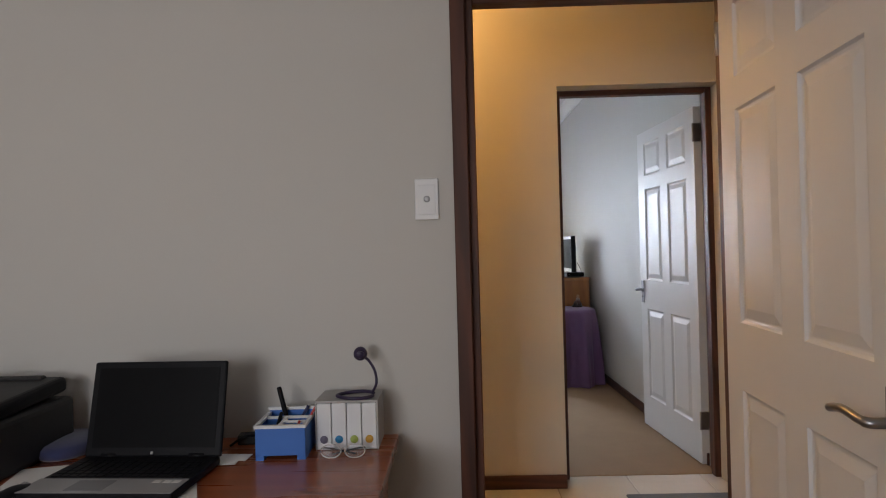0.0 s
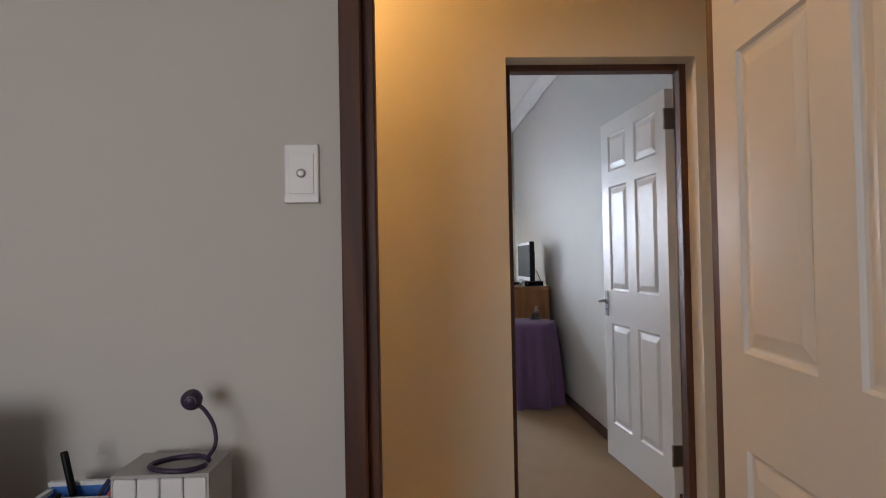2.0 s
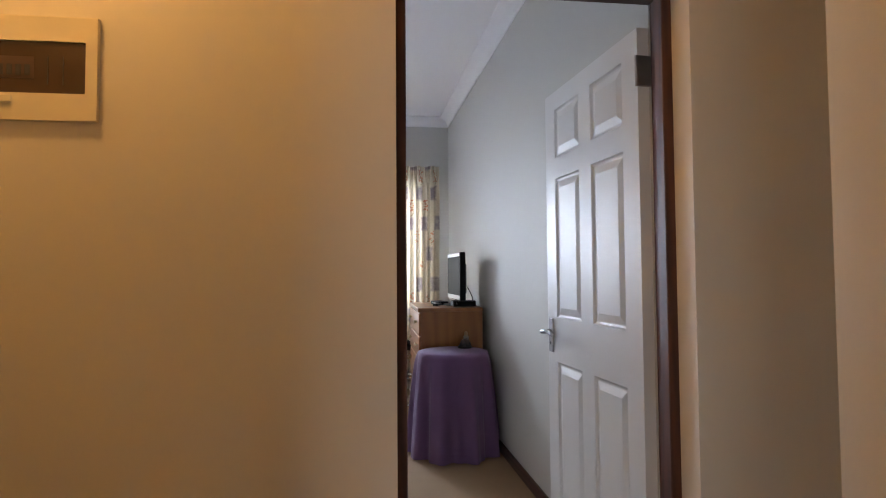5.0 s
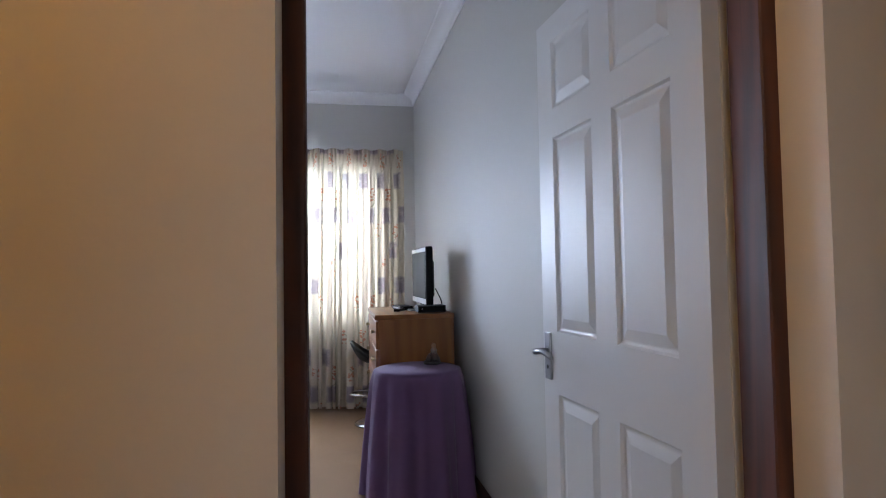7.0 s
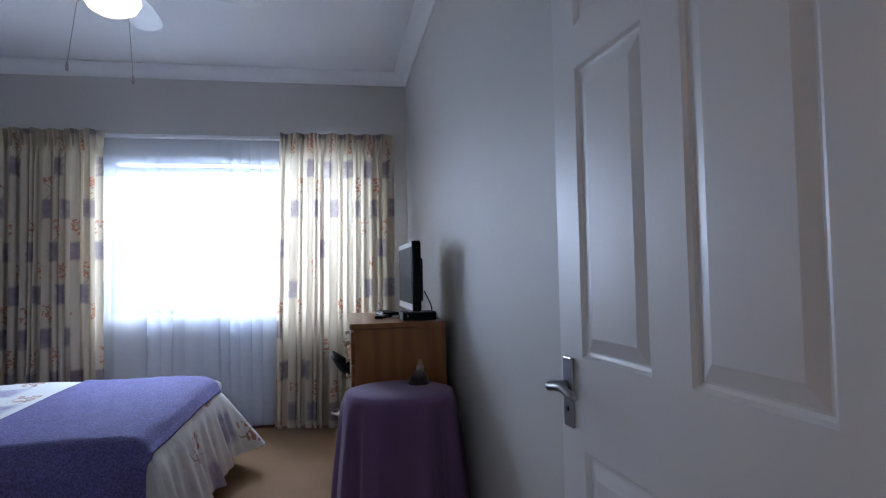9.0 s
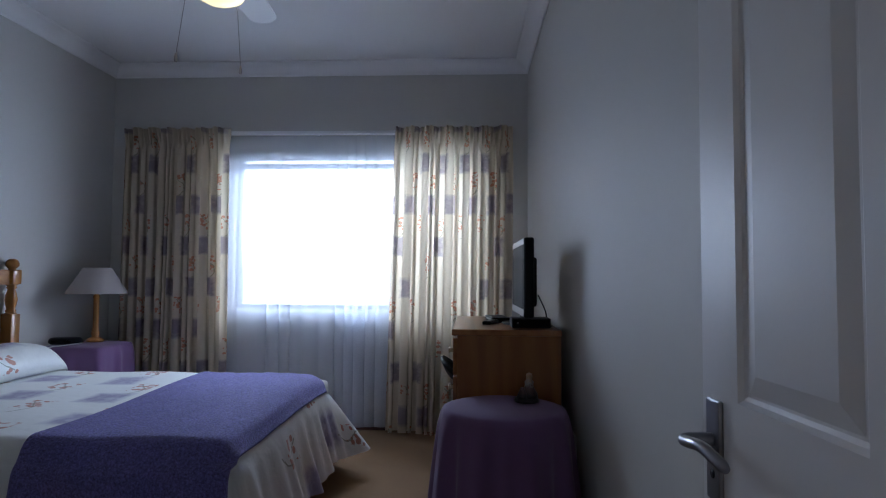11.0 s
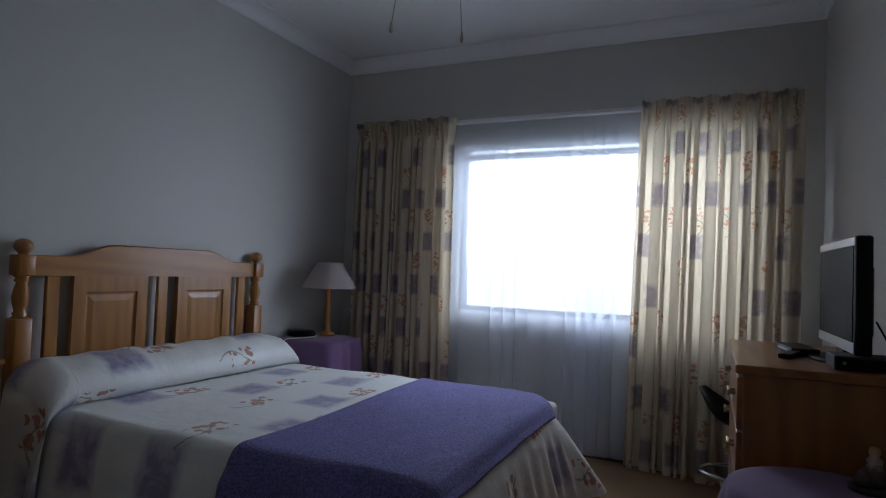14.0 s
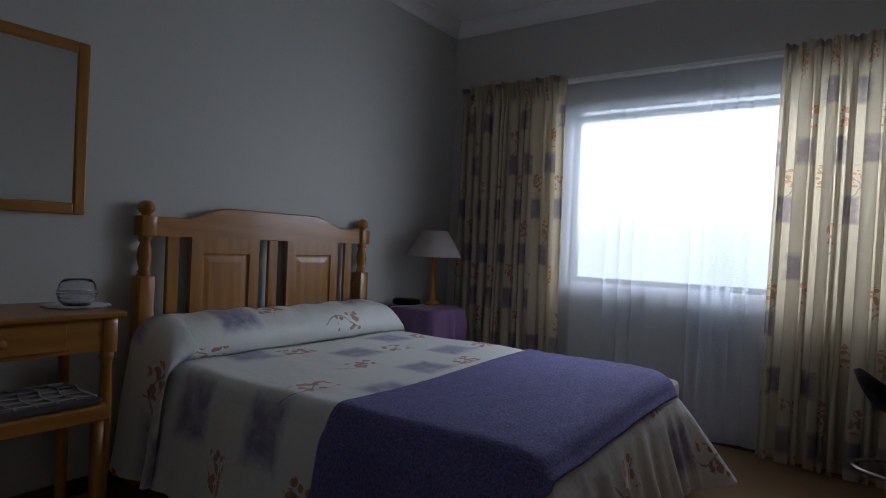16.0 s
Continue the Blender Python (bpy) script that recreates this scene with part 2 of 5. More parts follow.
def net(name):
    """Sheer white net: woven threads with open holes."""
    n = Nodes(name)
    c = n.node("TexCoord")
    thread = n.noise(c.outputs["UV"], 160, 3)
    d = n.node("BsdfDiffuse")
    d.inputs[0].default_value = (0.82, 0.88, 0.98, 1)
    t = n.node("BsdfTranslucent")
    t.inputs[0].default_value = (0.86, 0.90, 0.97, 1)
    m = n.node("MixShader")
    m.inputs[0].default_value = 0.5
    n.tree.links.new(d.outputs[0], m.inputs[1])
    n.tree.links.new(t.outputs[0], m.inputs[2])
    clear = n.node("BsdfTransparent")
    k = n.node("MixShader")
    n.put(n.math("MULTIPLY_ADD", thread, 0.16, 0.33), k.inputs[0])
    n.tree.links.new(clear.outputs[0], k.inputs[1])
    n.tree.links.new(m.outputs[0], k.inputs[2])
    n.tree.links.new(k.outputs[0], n.out.inputs[0])
    return n.mat


def cloth(name, colour, weave=500, relief=0.3, vary=0.12, sheen=0.3, coarse=0.0, grain=1.5):
    n = Nodes(name)
    p = n.place("Object")
    a, b = n.noise(p, 5, 4), n.noise(p, weave, 2)
    f = n.math("MULTIPLY_ADD", n.math("SUBTRACT", a, 0.5), 2 * vary, n.math("MULTIPLY_ADD", n.math("SUBTRACT", b, 0.5), 2 * vary, 1.0))
    h = b
    if coarse:
        h = n.noise(p, coarse, 4, 0.7)
        f = n.math("MULTIPLY", f, n.math("MAXIMUM", n.math("MULTIPLY_ADD", h, grain, 1.0 - grain / 2), 0.25))
    s = n.node("VectorMath", operation="SCALE")
    s.inputs[0].default_value = colour
    n.put(f, s.inputs["Scale"])
    n.put(s.outputs[0], n.bsdf.inputs["Base Color"])
    n.bump(h, relief, 0.003 * grain if coarse else 0.001)
    return n.set(Roughness=0.9, Sheen_Weight=sheen)


def glow(name, colour, strength):
    n = Nodes(name)
    return n.set(Base_Color=colour, Emission_Color=colour, Emission_Strength=strength, Roughness=0.3)


WALL = paint("wall_paint", (0.56, 0.545, 0.51), 0.6, 160, 0.25, 0.03, 0.9)
HALL_WALL = paint("hall_wall_paint", (0.66, 0.61, 0.53), 0.6, 160, 0.25, 0.03, 0.9)
CEILING = paint("ceiling_paint", (0.82, 0.815, 0.81), 0.7, 140, 0.15, 0.025, 0.8)
GLOSS_WHITE = paint("white_gloss_paint", (0.70, 0.69, 0.68), 0.40, 90, 0.10, 0.02, 3.0)
DARK_WOOD = wood("dark_stained_timber", (0.115, 0.036, 0.018), (0.036, 0.012, 0.007), 0.55, "z", 1.2, 0.15, 0.0)
DARK_WOOD_X = wood("dark_stained_lintel", (0.115, 0.036, 0.018), (0.036, 0.012, 0.007), 0.55, "x", 1.2, 0.15, 0.0)
DARK_WOOD_Y = wood("dark_stained_skirting", (0.10, 0.034, 0.018), (0.035, 0.012, 0.008), 0.5, "y", 1.2, 0.15, 0.1)
MAHOGANY = wood("red_brown_desk_veneer", (0.36, 0.100, 0.034), (0.24, 0.060, 0.022), 0.28, "x", 0.8, 0.04, 0.3)
PINE_Y = wood("honey_pine_rail", (0.44, 0.195, 0.036), (0.295, 0.112, 0.019), 0.35, "y", 1.0, 0.06, 0.25)
PINE = wood("honey_pine", (0.44, 0.195, 0.036), (0.295, 0.112, 0.019), 0.35, "z", 1.0, 0.06, 0.25)
OAK = wood("golden_oak_veneer", (0.36, 0.145, 0.036), (0.22, 0.08, 0.02), 0.38, "z", 0.7, 0.05, 0.15)
OAK_Y = wood("golden_oak_top", (0.38, 0.155, 0.040), (0.24, 0.085, 0.022), 0.35, "y", 0.7, 0.05, 0.15)
CARPET = cloth("beige_carpet", (0.31, 0.185, 0.088), 420, 0.6, 0.16, 0.05, 230)
PURPLE = cloth("purple_tablecloth", (0.160, 0.083, 0.190), 600, 0.3, 0.06, 0.15)
THROW = cloth("lavender_terry_throw", (0.160, 0.140, 0.405), 260, 1.0, 0.2, 0.15, 125, 3.6)
CURTAIN = printed_cloth("printed_curtain_cloth", (0.64, 0.57, 0.455), 0.37, 0.31)
SPREAD = printed_cloth("printed_bedspread_cloth", (0.79, 0.81, 0.79), 0.0, 0.43, 700, 0.13, ((0.17, 0.15, 0.33), (0.30, 0.28, 0.46)), 0.5, 0.27, 27, ((0.42, 0.13, 0.09), (0.52, 0.22, 0.15)), 1.55, 0.20)
NET = net("white_net")
TILE = paint("cream_floor_tile", (0.62, 0.56, 0.47), 0.25, 60, 0.03, 0.06, 6.0)
GROUT = paint("grey_grout", (0.30, 0.27, 0.23), 0.9, 300, 0.3, 0.1)
CHROME = plain("brushed_chrome", (0.62, 0.62, 0.62), 0.22, 1.0)
SATIN = plain("satin_steel", (0.30, 0.30, 0.31), 0.32, 1.0)
BRASS = plain("aged_brass", (0.42, 0.33, 0.20), 0.35, 1.0)
STEEL = plain("hinge_steel", (0.45, 0.42, 0.40), 0.35, 1.0)
BLACK = plain("black_plastic", (0.008, 0.008, 0.010), 0.42, Specular_IOR_Level=0.14)
BLACK_MATT = paint("black_grained_plastic", (0.010, 0.010, 0.012), 0.6, 600, 0.3, 0.1)
GREY_PLASTIC = plain("silver_grey_plastic", (0.42, 0.42, 0.43), 0.35, 0.3)
WHITE_PLASTIC = plain("white_plastic", (0.78, 0.79, 0.80), 0.35)
SCREEN = Nodes("dark_screen_glass").set(Base_Color=(0.006, 0.006, 0.007), Roughness=0.35, Specular_IOR_Level=0.08)
TV_SCREEN = Nodes("grey_screen_glass").set(Base_Color=(0.016, 0.017, 0.018), Roughness=0.5, IOR=1.12)
BLUE = plain("blue_plastic", (0.045, 0.17, 0.55), 0.4)
NAVY = cloth("navy_pouch_cloth", (0.03, 0.035, 0.10), 500, 0.3, 0.1)
PAPER = plain("white_paper", (0.75, 0.74, 0.72), 0.8)
INK = plain("dark_print", (0.05, 0.045, 0.045), 0.7)
PINK_PRINT = plain("faded_pink_print", (0.62, 0.36, 0.28), 0.7)
RED = plain("red_plastic", (0.45, 0.04, 0.035), 0.4)

# ---------- plan ----------
FACE1, BACK1 = 2.43, 2.63          # study face and hall face of the first wall
FACE2, BACK2 = 3.67, 3.935         # hall face and bedroom face of the second wall
SET2 = 3.77                        # the bedroom door frame stands back in a plastered reveal
D1L, D1R = 1.292, 2.052             # clear opening of the study door
D2L, D2R = 1.798, 2.563            # clear opening of the bedroom door
HEAD1, HEAD = 1.985, 2.03
REVEAL_L, REVEAL_R, SOFFIT = 1.765, 2.593, 2.058
FAR, LEFT = 8.34, -0.74            # bedroom window wall and bed wall
RIGHT_A, RIGHT_B = 2.605, 2.55     # the bedroom's long wall runs slightly inwards
TOP = 2.84
WX0, WX1, WZ0, WZ1 = 0.26, 2.20, 0.905, 2.095

HALL_END = 3.45

# ---------- study shell ----------
solid("wall_study_hall", boxes((-2.0, D1L - 0.070, FACE1, BACK1, 0, 2.7), (D1R + 0.070, HALL_END + 0.2, FACE1, BACK1, 0, 2.7), (D1L - 0.070, D1R + 0.070, FACE1, BACK1, HEAD1 + 0.068, 2.7)), WALL, kind="structure")
solid("wall_study_left", boxes((-2.2, -2.0, -1.8, BACK1, 0, 2.7)), WALL, kind="structure")
solid("wall_study_right", boxes((3.2, 3.4, -1.8, FACE1, 0, 2.7)), WALL, kind="structure")
solid("wall_study_back", boxes((-2.0, -0.85, -1.8, -1.6, 0, 2.7), (0.65, 3.2, -1.8, -1.6, 0, 2.7), (-0.85, 0.65, -1.8, -1.6, 0, 0.85), (-0.85, 0.65, -1.8, -1.6, 2.1, 2.7)), WALL, kind="structure")
solid("floor_study", boxes((-2.0, 3.2, -1.6, FACE1 + 0.05, -0.1, 0)), CARPET, kind="structure")
solid("ceiling_study", boxes((-2.2, 3.4, -1.8, BACK1 - 0.1, 2.7, 2.8)), CEILING, kind="structure")

# ---------- hall shell ----------
solid("wall_hall_end", boxes((HALL_END, HALL_END + 0.2, BACK1, FACE2, 0, 2.7)), WALL, kind="structure")
solid("wall_hall_far", boxes((-2.2, -2.0, BACK1, FACE2, 0, 2.7)), HALL_WALL, kind="structure")
solid("ceiling_hall", boxes((-2.2, HALL_END + 0.2, BACK1 - 0.1, FACE2, 2.7, 2.8)), CEILING, kind="structure")
bm = boxes((-2.0, REVEAL_L, FACE2, SET2, 0, TOP + 0.1), (REVEAL_R, HALL_END + 0.2, FACE2, SET2, 0, TOP + 0.1), (REVEAL_L, REVEAL_R, FACE2, SET2, SOFFIT, TOP + 0.1))
solid("wall_hall_bedroom", bm, HALL_WALL, kind="structure")
bm = boxes((-2.0, D2L - 0.055, SET2, BACK2, 0, TOP + 0.1), (D2R + 0.057, HALL_END + 0.2, SET2, BACK2, 0, TOP + 0.1), (D2L - 0.055, D2R + 0.057, SET2, BACK2, HEAD + 0.058, TOP + 0.1))
solid("wall_bedroom_door_side", bm, WALL, kind="structure")
floor_hall = solid("floor_hall", boxes((-2.0, HALL_END, FACE1 + 0.05, SET2 + 0.055, -0.1, -0.006)), GROUT, kind="structure")


def skirting(name, x0, x1, y0, y1, along_x):
    solid(name, boxes((x0, x1, y0, y1, 0, 0.07), bevel=0.004), DARK_WOOD_X if along_x else DARK_WOOD_Y, kind="structure")


skirting("baseboard_hall", -2.0, REVEAL_L, FACE2 - 0.016, FACE2, True)
skirting("baseboard_hall_end", HALL_END - 0.016, HALL_END, BACK1, FACE2, False)
skirting("baseboard_hall_right", REVEAL_R, HALL_END - 0.016, FACE2 - 0.016, FACE2, True)
skirting("baseboard_hall_near", -2.0, D1L - 0.085, BACK1, BACK1 + 0.016, True)

# ---------- bedroom shell ----------
solid("floor_bedroom", boxes((LEFT - 0.1, 2.75, SET2 + 0.055, FAR + 0.05, -0.1, 0.0)), CARPET, kind="structure")
solid("ceiling_bedroom", boxes((LEFT - 0.2, 2.85, BACK2 - 0.02, FAR + 0.2, TOP, TOP + 0.12)), CEILING, kind="structure")
solid("wall_bed_side", boxes((LEFT - 0.2, LEFT, BACK2, FAR, 0, TOP)), WALL, kind="structure")
bm = bmesh.new()
foot = [(RIGHT_A, BACK2), (2.85, BACK2), (2.85, FAR + 0.2), (RIGHT_B, FAR + 0.2)]
low, high = [bm.verts.new((*p, 0)) for p in foot], [bm.verts.new((*p, TOP)) for p in foot]
bm.faces.new(low[::-1]), bm.faces.new(high)
for k in range(4):
    bm.faces.new((low[k], low[(k + 1) % 4], high[(k + 1) % 4], high[k]))
solid("wall_long_side", bm, WALL, kind="structure")
bm = boxes((LEFT - 0.2, WX0, FAR, FAR + 0.2, 0, TOP), (WX1, RIGHT_B, FAR, FAR + 0.2, 0, TOP), (WX0, WX1, FAR, FAR + 0.2, 0, WZ0), (WX0, WX1, FAR, FAR + 0.2, WZ1, TOP))
solid("wall_window_side", bm, WALL, kind="structure")


def cove(name, a, b, inward):
    """A plaster cornice from a to b, its hollow curve turned into the room."""
    a, b, n = Vector((*a, TOP)), Vector((*b, TOP)), Vector((*inward, 0))
    prof = [(0.0, -0.095), (0.010, -0.095), (0.012, -0.082)] + [(0.095 - 0.083 * math.cos(t), -0.082 + 0.070 * math.sin(t)) for t in np.linspace(0.1, 1.5, 8)] + [(0.098, -0.010), (0.098, 0.0)]
    bm = bmesh.new()
    rows = [[bm.verts.new(e + n * x + Vector((0, 0, z))) for x, z in prof] for e in (a, b)]
    for k in range(len(prof) - 1):
        f = bm.faces.new((rows[0][k], rows[1][k], rows[1][k + 1], rows[0][k + 1]))
        f.smooth = True
    return solid(name, bm, CEILING, kind="structure")


cove("trim_cornice_window", (LEFT, FAR), (RIGHT_B, FAR), (0, -1))
cove("trim_cornice_bed", (LEFT, BACK2), (LEFT, FAR), (1, 0))
cove("trim_cornice_long", (RIGHT_A, BACK2), (RIGHT_B, FAR), (-1, 0))
cove("trim_cornice_door", (LEFT, BACK2), (RIGHT_A, BACK2), (0, 1))
skirting("baseboard_bed", LEFT, LEFT + 0.016, BACK2, FAR, False)
skirting("baseboard_window", LEFT + 0.016, RIGHT_B - 0.02, FAR - 0.016, FAR, True)
slope = math.degrees(math.atan2(RIGHT_A - RIGHT_B, FAR - BACK2))
solid("baseboard_long", boxes((-0.016, 0, 0, FAR - BACK2 - 0.02, 0, 0.07), bevel=0.004), DARK_WOOD_Y, kind="structure", m=pose(RIGHT_A, BACK2, 0, 0, 0, slope))

# ---------- doors ----------


def panel_mesh(w, h):
    """A raised panel, both faces: a sloping moulding, a hollow and a raised field."""
    bm = bmesh.new()
    steps = [(0.0, 0.0), (0.006, -0.0065), (0.012, -0.0085), (0.016, -0.0085), (0.044, -0.0015), (0.048, -0.0015)]
    for side in (1, -1):
        rings = []
        for inset, d in steps:
            y = side * (0.02 + d)
            rings.append([bm.verts.new(p) for p in ((inset, y, inset), (w - inset, y, inset), (w - inset, y, h - inset), (inset, y, h - inset))])
        for a, b in zip(rings, rings[1:]):
            for k in range(4):
                bm.faces.new((a[k], a[(k + 1) % 4], b[(k + 1) % 4], b[k]))
        bm.faces.new(rings[-1])
    return bm


def lever_handle(door, x, side, flip, drop):
    """Plate and lever; side is the face of the leaf, flip points the lever towards the hinges."""
    y = side * 0.02
    h = part("handle", boxes((x - 0.021, x + 0.021, min(y, y + side * 0.008), max(y, y + side * 0.008), 0.855 - drop, 1.005 - drop), bevel=0.003, seg=2), SATIN, door, "satin steel lever handle on a long plate")
    path = smooth_path([(x, y + side * 0.006, 0.945), (x, y + side * 0.045, 0.945), (x + flip * 0.02, y + side * 0.054, 0.947), (x + flip * 0.07, y + side * 0.055, 0.953), (x + flip * 0.125, y + side * 0.05, 0.940)], 5)
    path = [p - Vector((0, 0, drop)) for p in path]
    lever = tube(path, [0.010] * 8 + [0.0085] * (len(path) - 9) + [0.006], 10)
    part("lever", lever, SATIN, h)
    key = lathe([(0.0, 0), (0.007, 0), (0.007, 0.002), (0, 0.002)], 12, (x, y + side * 0.0085, 0.895 - drop), "y")
    part("keyhole", key, BLACK, h)


def panel_door(name, m, label, handle_flip, drop):
    """A moulded six panel door, 813 x 2030, hinged at its own origin, the leaf along +x."""
    door = thing(name, label, "door", m, kind="structure")
    W, H = 0.813, 1.995
    us = [(0.105, 0.354), (0.459, 0.708)]
    zs = [(0.215, 0.805), (0.998, 1.608), (1.70, 1.915)]
    rows = [(0, us[0][0], 0, H), (us[1][1], W, 0, H)]
    rows += [(us[0][0], us[1][1], a, b) for a, b in ((0, zs[0][0]), (zs[0][1], zs[1][0]), (zs[1][1], zs[2][0]), (zs[2][1], H))]
    rows += [(us[0][1], us[1][0], a, b) for a, b in zs]
    bm = bmesh.new()
    for x0, x1, z0, z1 in rows:
        box(bm, x0, x1, -0.02, 0.02, z0 + 0.008 * (z0 == 0), z1)
    part("leaf", bm, GLOSS_WHITE, door)
    for z0, z1 in zs:
        for u0, u1 in us:
            p = part("panel", panel_mesh(u1 - u0, z1 - z0), GLOSS_WHITE, door)
            p.location = (u0, 0, z0)
    for side in (1, -1):
        lever_handle(door, W - 0.045, side, -1, drop)
    for z in (0.20, 1.80):
        h = part("hinge", boxes((-0.010, 0.0, -0.026, 0.024, z, z + 0.1), bevel=0.001), STEEL, door, "steel butt hinge")
        pin = lathe([(0.0, -0.052), (0.006, -0.05), (0.006, 0.05), (0, 0.052)], 10, (-0.005, -0.026 if handle_flip > 0 else 0.026, z + 0.05))
        part("pin", pin, STEEL, h)
    return door


def door_frame(name, x0, x1, y0, y1, face, inside, top, deep, label):
    """Rebated timber frame; the stop runs from y0 to y1 minus the rebate on the door's side."""
    f = thing(name, label, "door frame", kind="structure")
    for a, sign in ((x0, -1), (x1, 1)):
        bm = bmesh.new()
        box(bm, min(a, a + sign * inside), max(a, a + sign * inside), y0, y1, 0, top + inside, bevel=0.003)
        part("jamb", bm, DARK_WOOD, f)
        bm = bmesh.new()
        ya, yb = (y1 - 0.001, y1 + deep) if face > 0 else (y0 - deep, y0 + 0.001)
        b = a + sign * 0.026
        box(bm, min(b, a + sign * inside), max(b, a + sign * inside), ya, yb, 0, top + inside, bevel=0.003)
        part("rebate", bm, DARK_WOOD, f)
    part("lintel", boxes((x0, x1, y0, y1, top, top + inside), bevel=0.003), DARK_WOOD_X, f)
    ya, yb = (y1 - 0.001, y1 + deep) if face > 0 else (y0 - deep, y0 + 0.001)
    part("lintel_rebate", boxes((x0 - 0.026, x1 + 0.026, ya, yb, top + 0.02, top + inside), bevel=0.003), DARK_WOOD_X, f)
    return f


door_frame("trim_study_door_frame", D1L, D1R, FACE1 + 0.016, FACE1 + 0.066, -1, 0.072, HEAD1, 0.034, "dark-stained timber door frame in the study wall")
door_frame("trim_bedroom_door_frame", D2L, D2R, SET2 + 0.001, SET2 + 0.05, 1, 0.055, HEAD, 0.075, "dark-stained timber door frame in a plastered reveal")
panel_door("door_1", pose(D1R + 0.005, FACE1 + 0.004, 0, 0, 0, -90 - 4.3), "white painted six-panel study door standing open", 1, 0.042)
panel_door("door_2", pose(D2R + 0.022, BACK2 + 0.004, 0, 0, 0, 90 + 4.2), "white painted six-panel bedroom door standing open", -1, 0.012)

# ---------- study: switch and desk ----------
sw = thing("light_switch", "white one-lever light switch on the grey study wall", "light switch", pose(1.137, FACE1, 1.384))
part("plate", boxes((-0.036, 0.036, -0.009, 0, -0.0625, 0.0625), bevel=0.003, seg=2), WHITE_PLASTIC, sw)
part("insert", boxes((-0.026, 0.026, -0.0115, -0.008, -0.043, 0.043), bevel=0.001), WHITE_PLASTIC, sw)
part("rocker", lathe([(0, 0.0), (0.010, 0.0), (0.0095, 0.003), (0.005, 0.0035), (0, 0.0035)], 20, (0, -0.0115, 0.0), "y"), GREY_PLASTIC, sw, "small round lever button")
part("lip", boxes((-0.036, 0.036, -0.0125, -0.009, -0.0625, -0.047), bevel=0.0015), WHITE_PLASTIC, sw)

DZ = 0.68
desk = thing("desk", "red-brown veneered desk against the grey study wall", "desk", pose(0, 0, 0))
part("top", boxes((-1.0, 1.035, 1.78, FACE1 - 0.03, DZ - 0.03, DZ), bevel=0.004, seg=2), MAHOGANY, desk)
for x in (-0.98, 0.99):
    part("side_panel", boxes((x - 0.012, x + 0.012, 1.83, FACE1 - 0.05, 0, DZ - 0.03), bevel=0.002), MAHOGANY, desk)
part("modesty_panel", boxes((-0.96, 0.97, FACE1 - 0.12, FACE1 - 0.1, 0.25, DZ - 0.03), bevel=0.002), MAHOGANY, desk)


def laptop():
    t = thing("laptop", "open black laptop with a silver palm rest on papers", "laptop", pose(0.402, 2.045, DZ + 0.004, 0, 0, -3))
    part("base", boxes((-0.185, 0.185, -0.12, 0.125, 0, 0.022), bevel=0.006, seg=2), BLACK, t)
    part("palm_rest", boxes((-0.183, 0.183, -0.119, -0.035, 0.022, 0.0235), bevel=0.0005), GREY_PLASTIC, t, "silver palm rest")
    part("touchpad", boxes((-0.075, 0.015, -0.108, -0.048, 0.0235, 0.0242)), plain("grey_touchpad", (0.22, 0.22, 0.23), 0.4), t)
    k = part("keyboard", boxes((-0.165, 0.165, -0.03, 0.085, 0.022, 0.0232)), BLACK_MATT, t)
    key = mesh_of("key", boxes((-0.0098, 0.0098, -0.0088, 0.0088, 0, 0.0025), bevel=0.001), BLACK)
    for r in range(6):
        for c in range(15):
            ob = new("key", key)
            ob.parent = k
            ob.location = (-0.154 + c * 0.022, -0.020 + r * 0.019, 0.0232)
    for x in (0.115, 0.140, 0.162):
        part("sticker", boxes((x - 0.009, x + 0.009, -0.062, -0.046, 0.0235, 0.0239)), PAPER, t, "small square sticker")
    m = pose(0, 0.128, 0.018, -13)
    lid = boxes((-0.186, 0.186, -0.006, 0.006, 0, 0.247), bevel=0.005, seg=2)
    lid.transform(m)
    lid = part("lid", lid, BLACK, t)
    s = boxes((-0.168, 0.168, -0.0075, -0.0055, 0.024, 0.230))
    s.transform(m)
    part("screen", s, SCREEN, lid)
    s = lathe([(0, 0), (0.004, 0), (0.004, 0.001), (0, 0.001)], 16, (0, -0.008, 0.011), "y")
    s.transform(m)
    part("badge", s, GREY_PLASTIC, lid)
    for x in (-0.12, 0.12):
        part("hinge", lathe([(0.007, -0.02), (0.007, 0.02)], 12, (x, 0.126, 0.022), "x"), BLACK, t)


laptop()
for k, (x, y, w, h, a) in enumerate([(0.44, 1.99, 0.30, 0.21, 24), (0.21, 2.04, 0.21, 0.29, 14), (0.60, 2.215, 0.10, 0.05, -4), (0.585, 2.18, 0.09, 0.05, 3)]):
    solid("paper_sheet", boxes((-w / 2, w / 2, -h / 2, h / 2, 0, 0.0012)), PAPER, "loose white paper sheet lying on the desk", "paper", m=pose(x, y, DZ + 0.0005 + 0.0013 * k * 0.5, 0, 0, a))

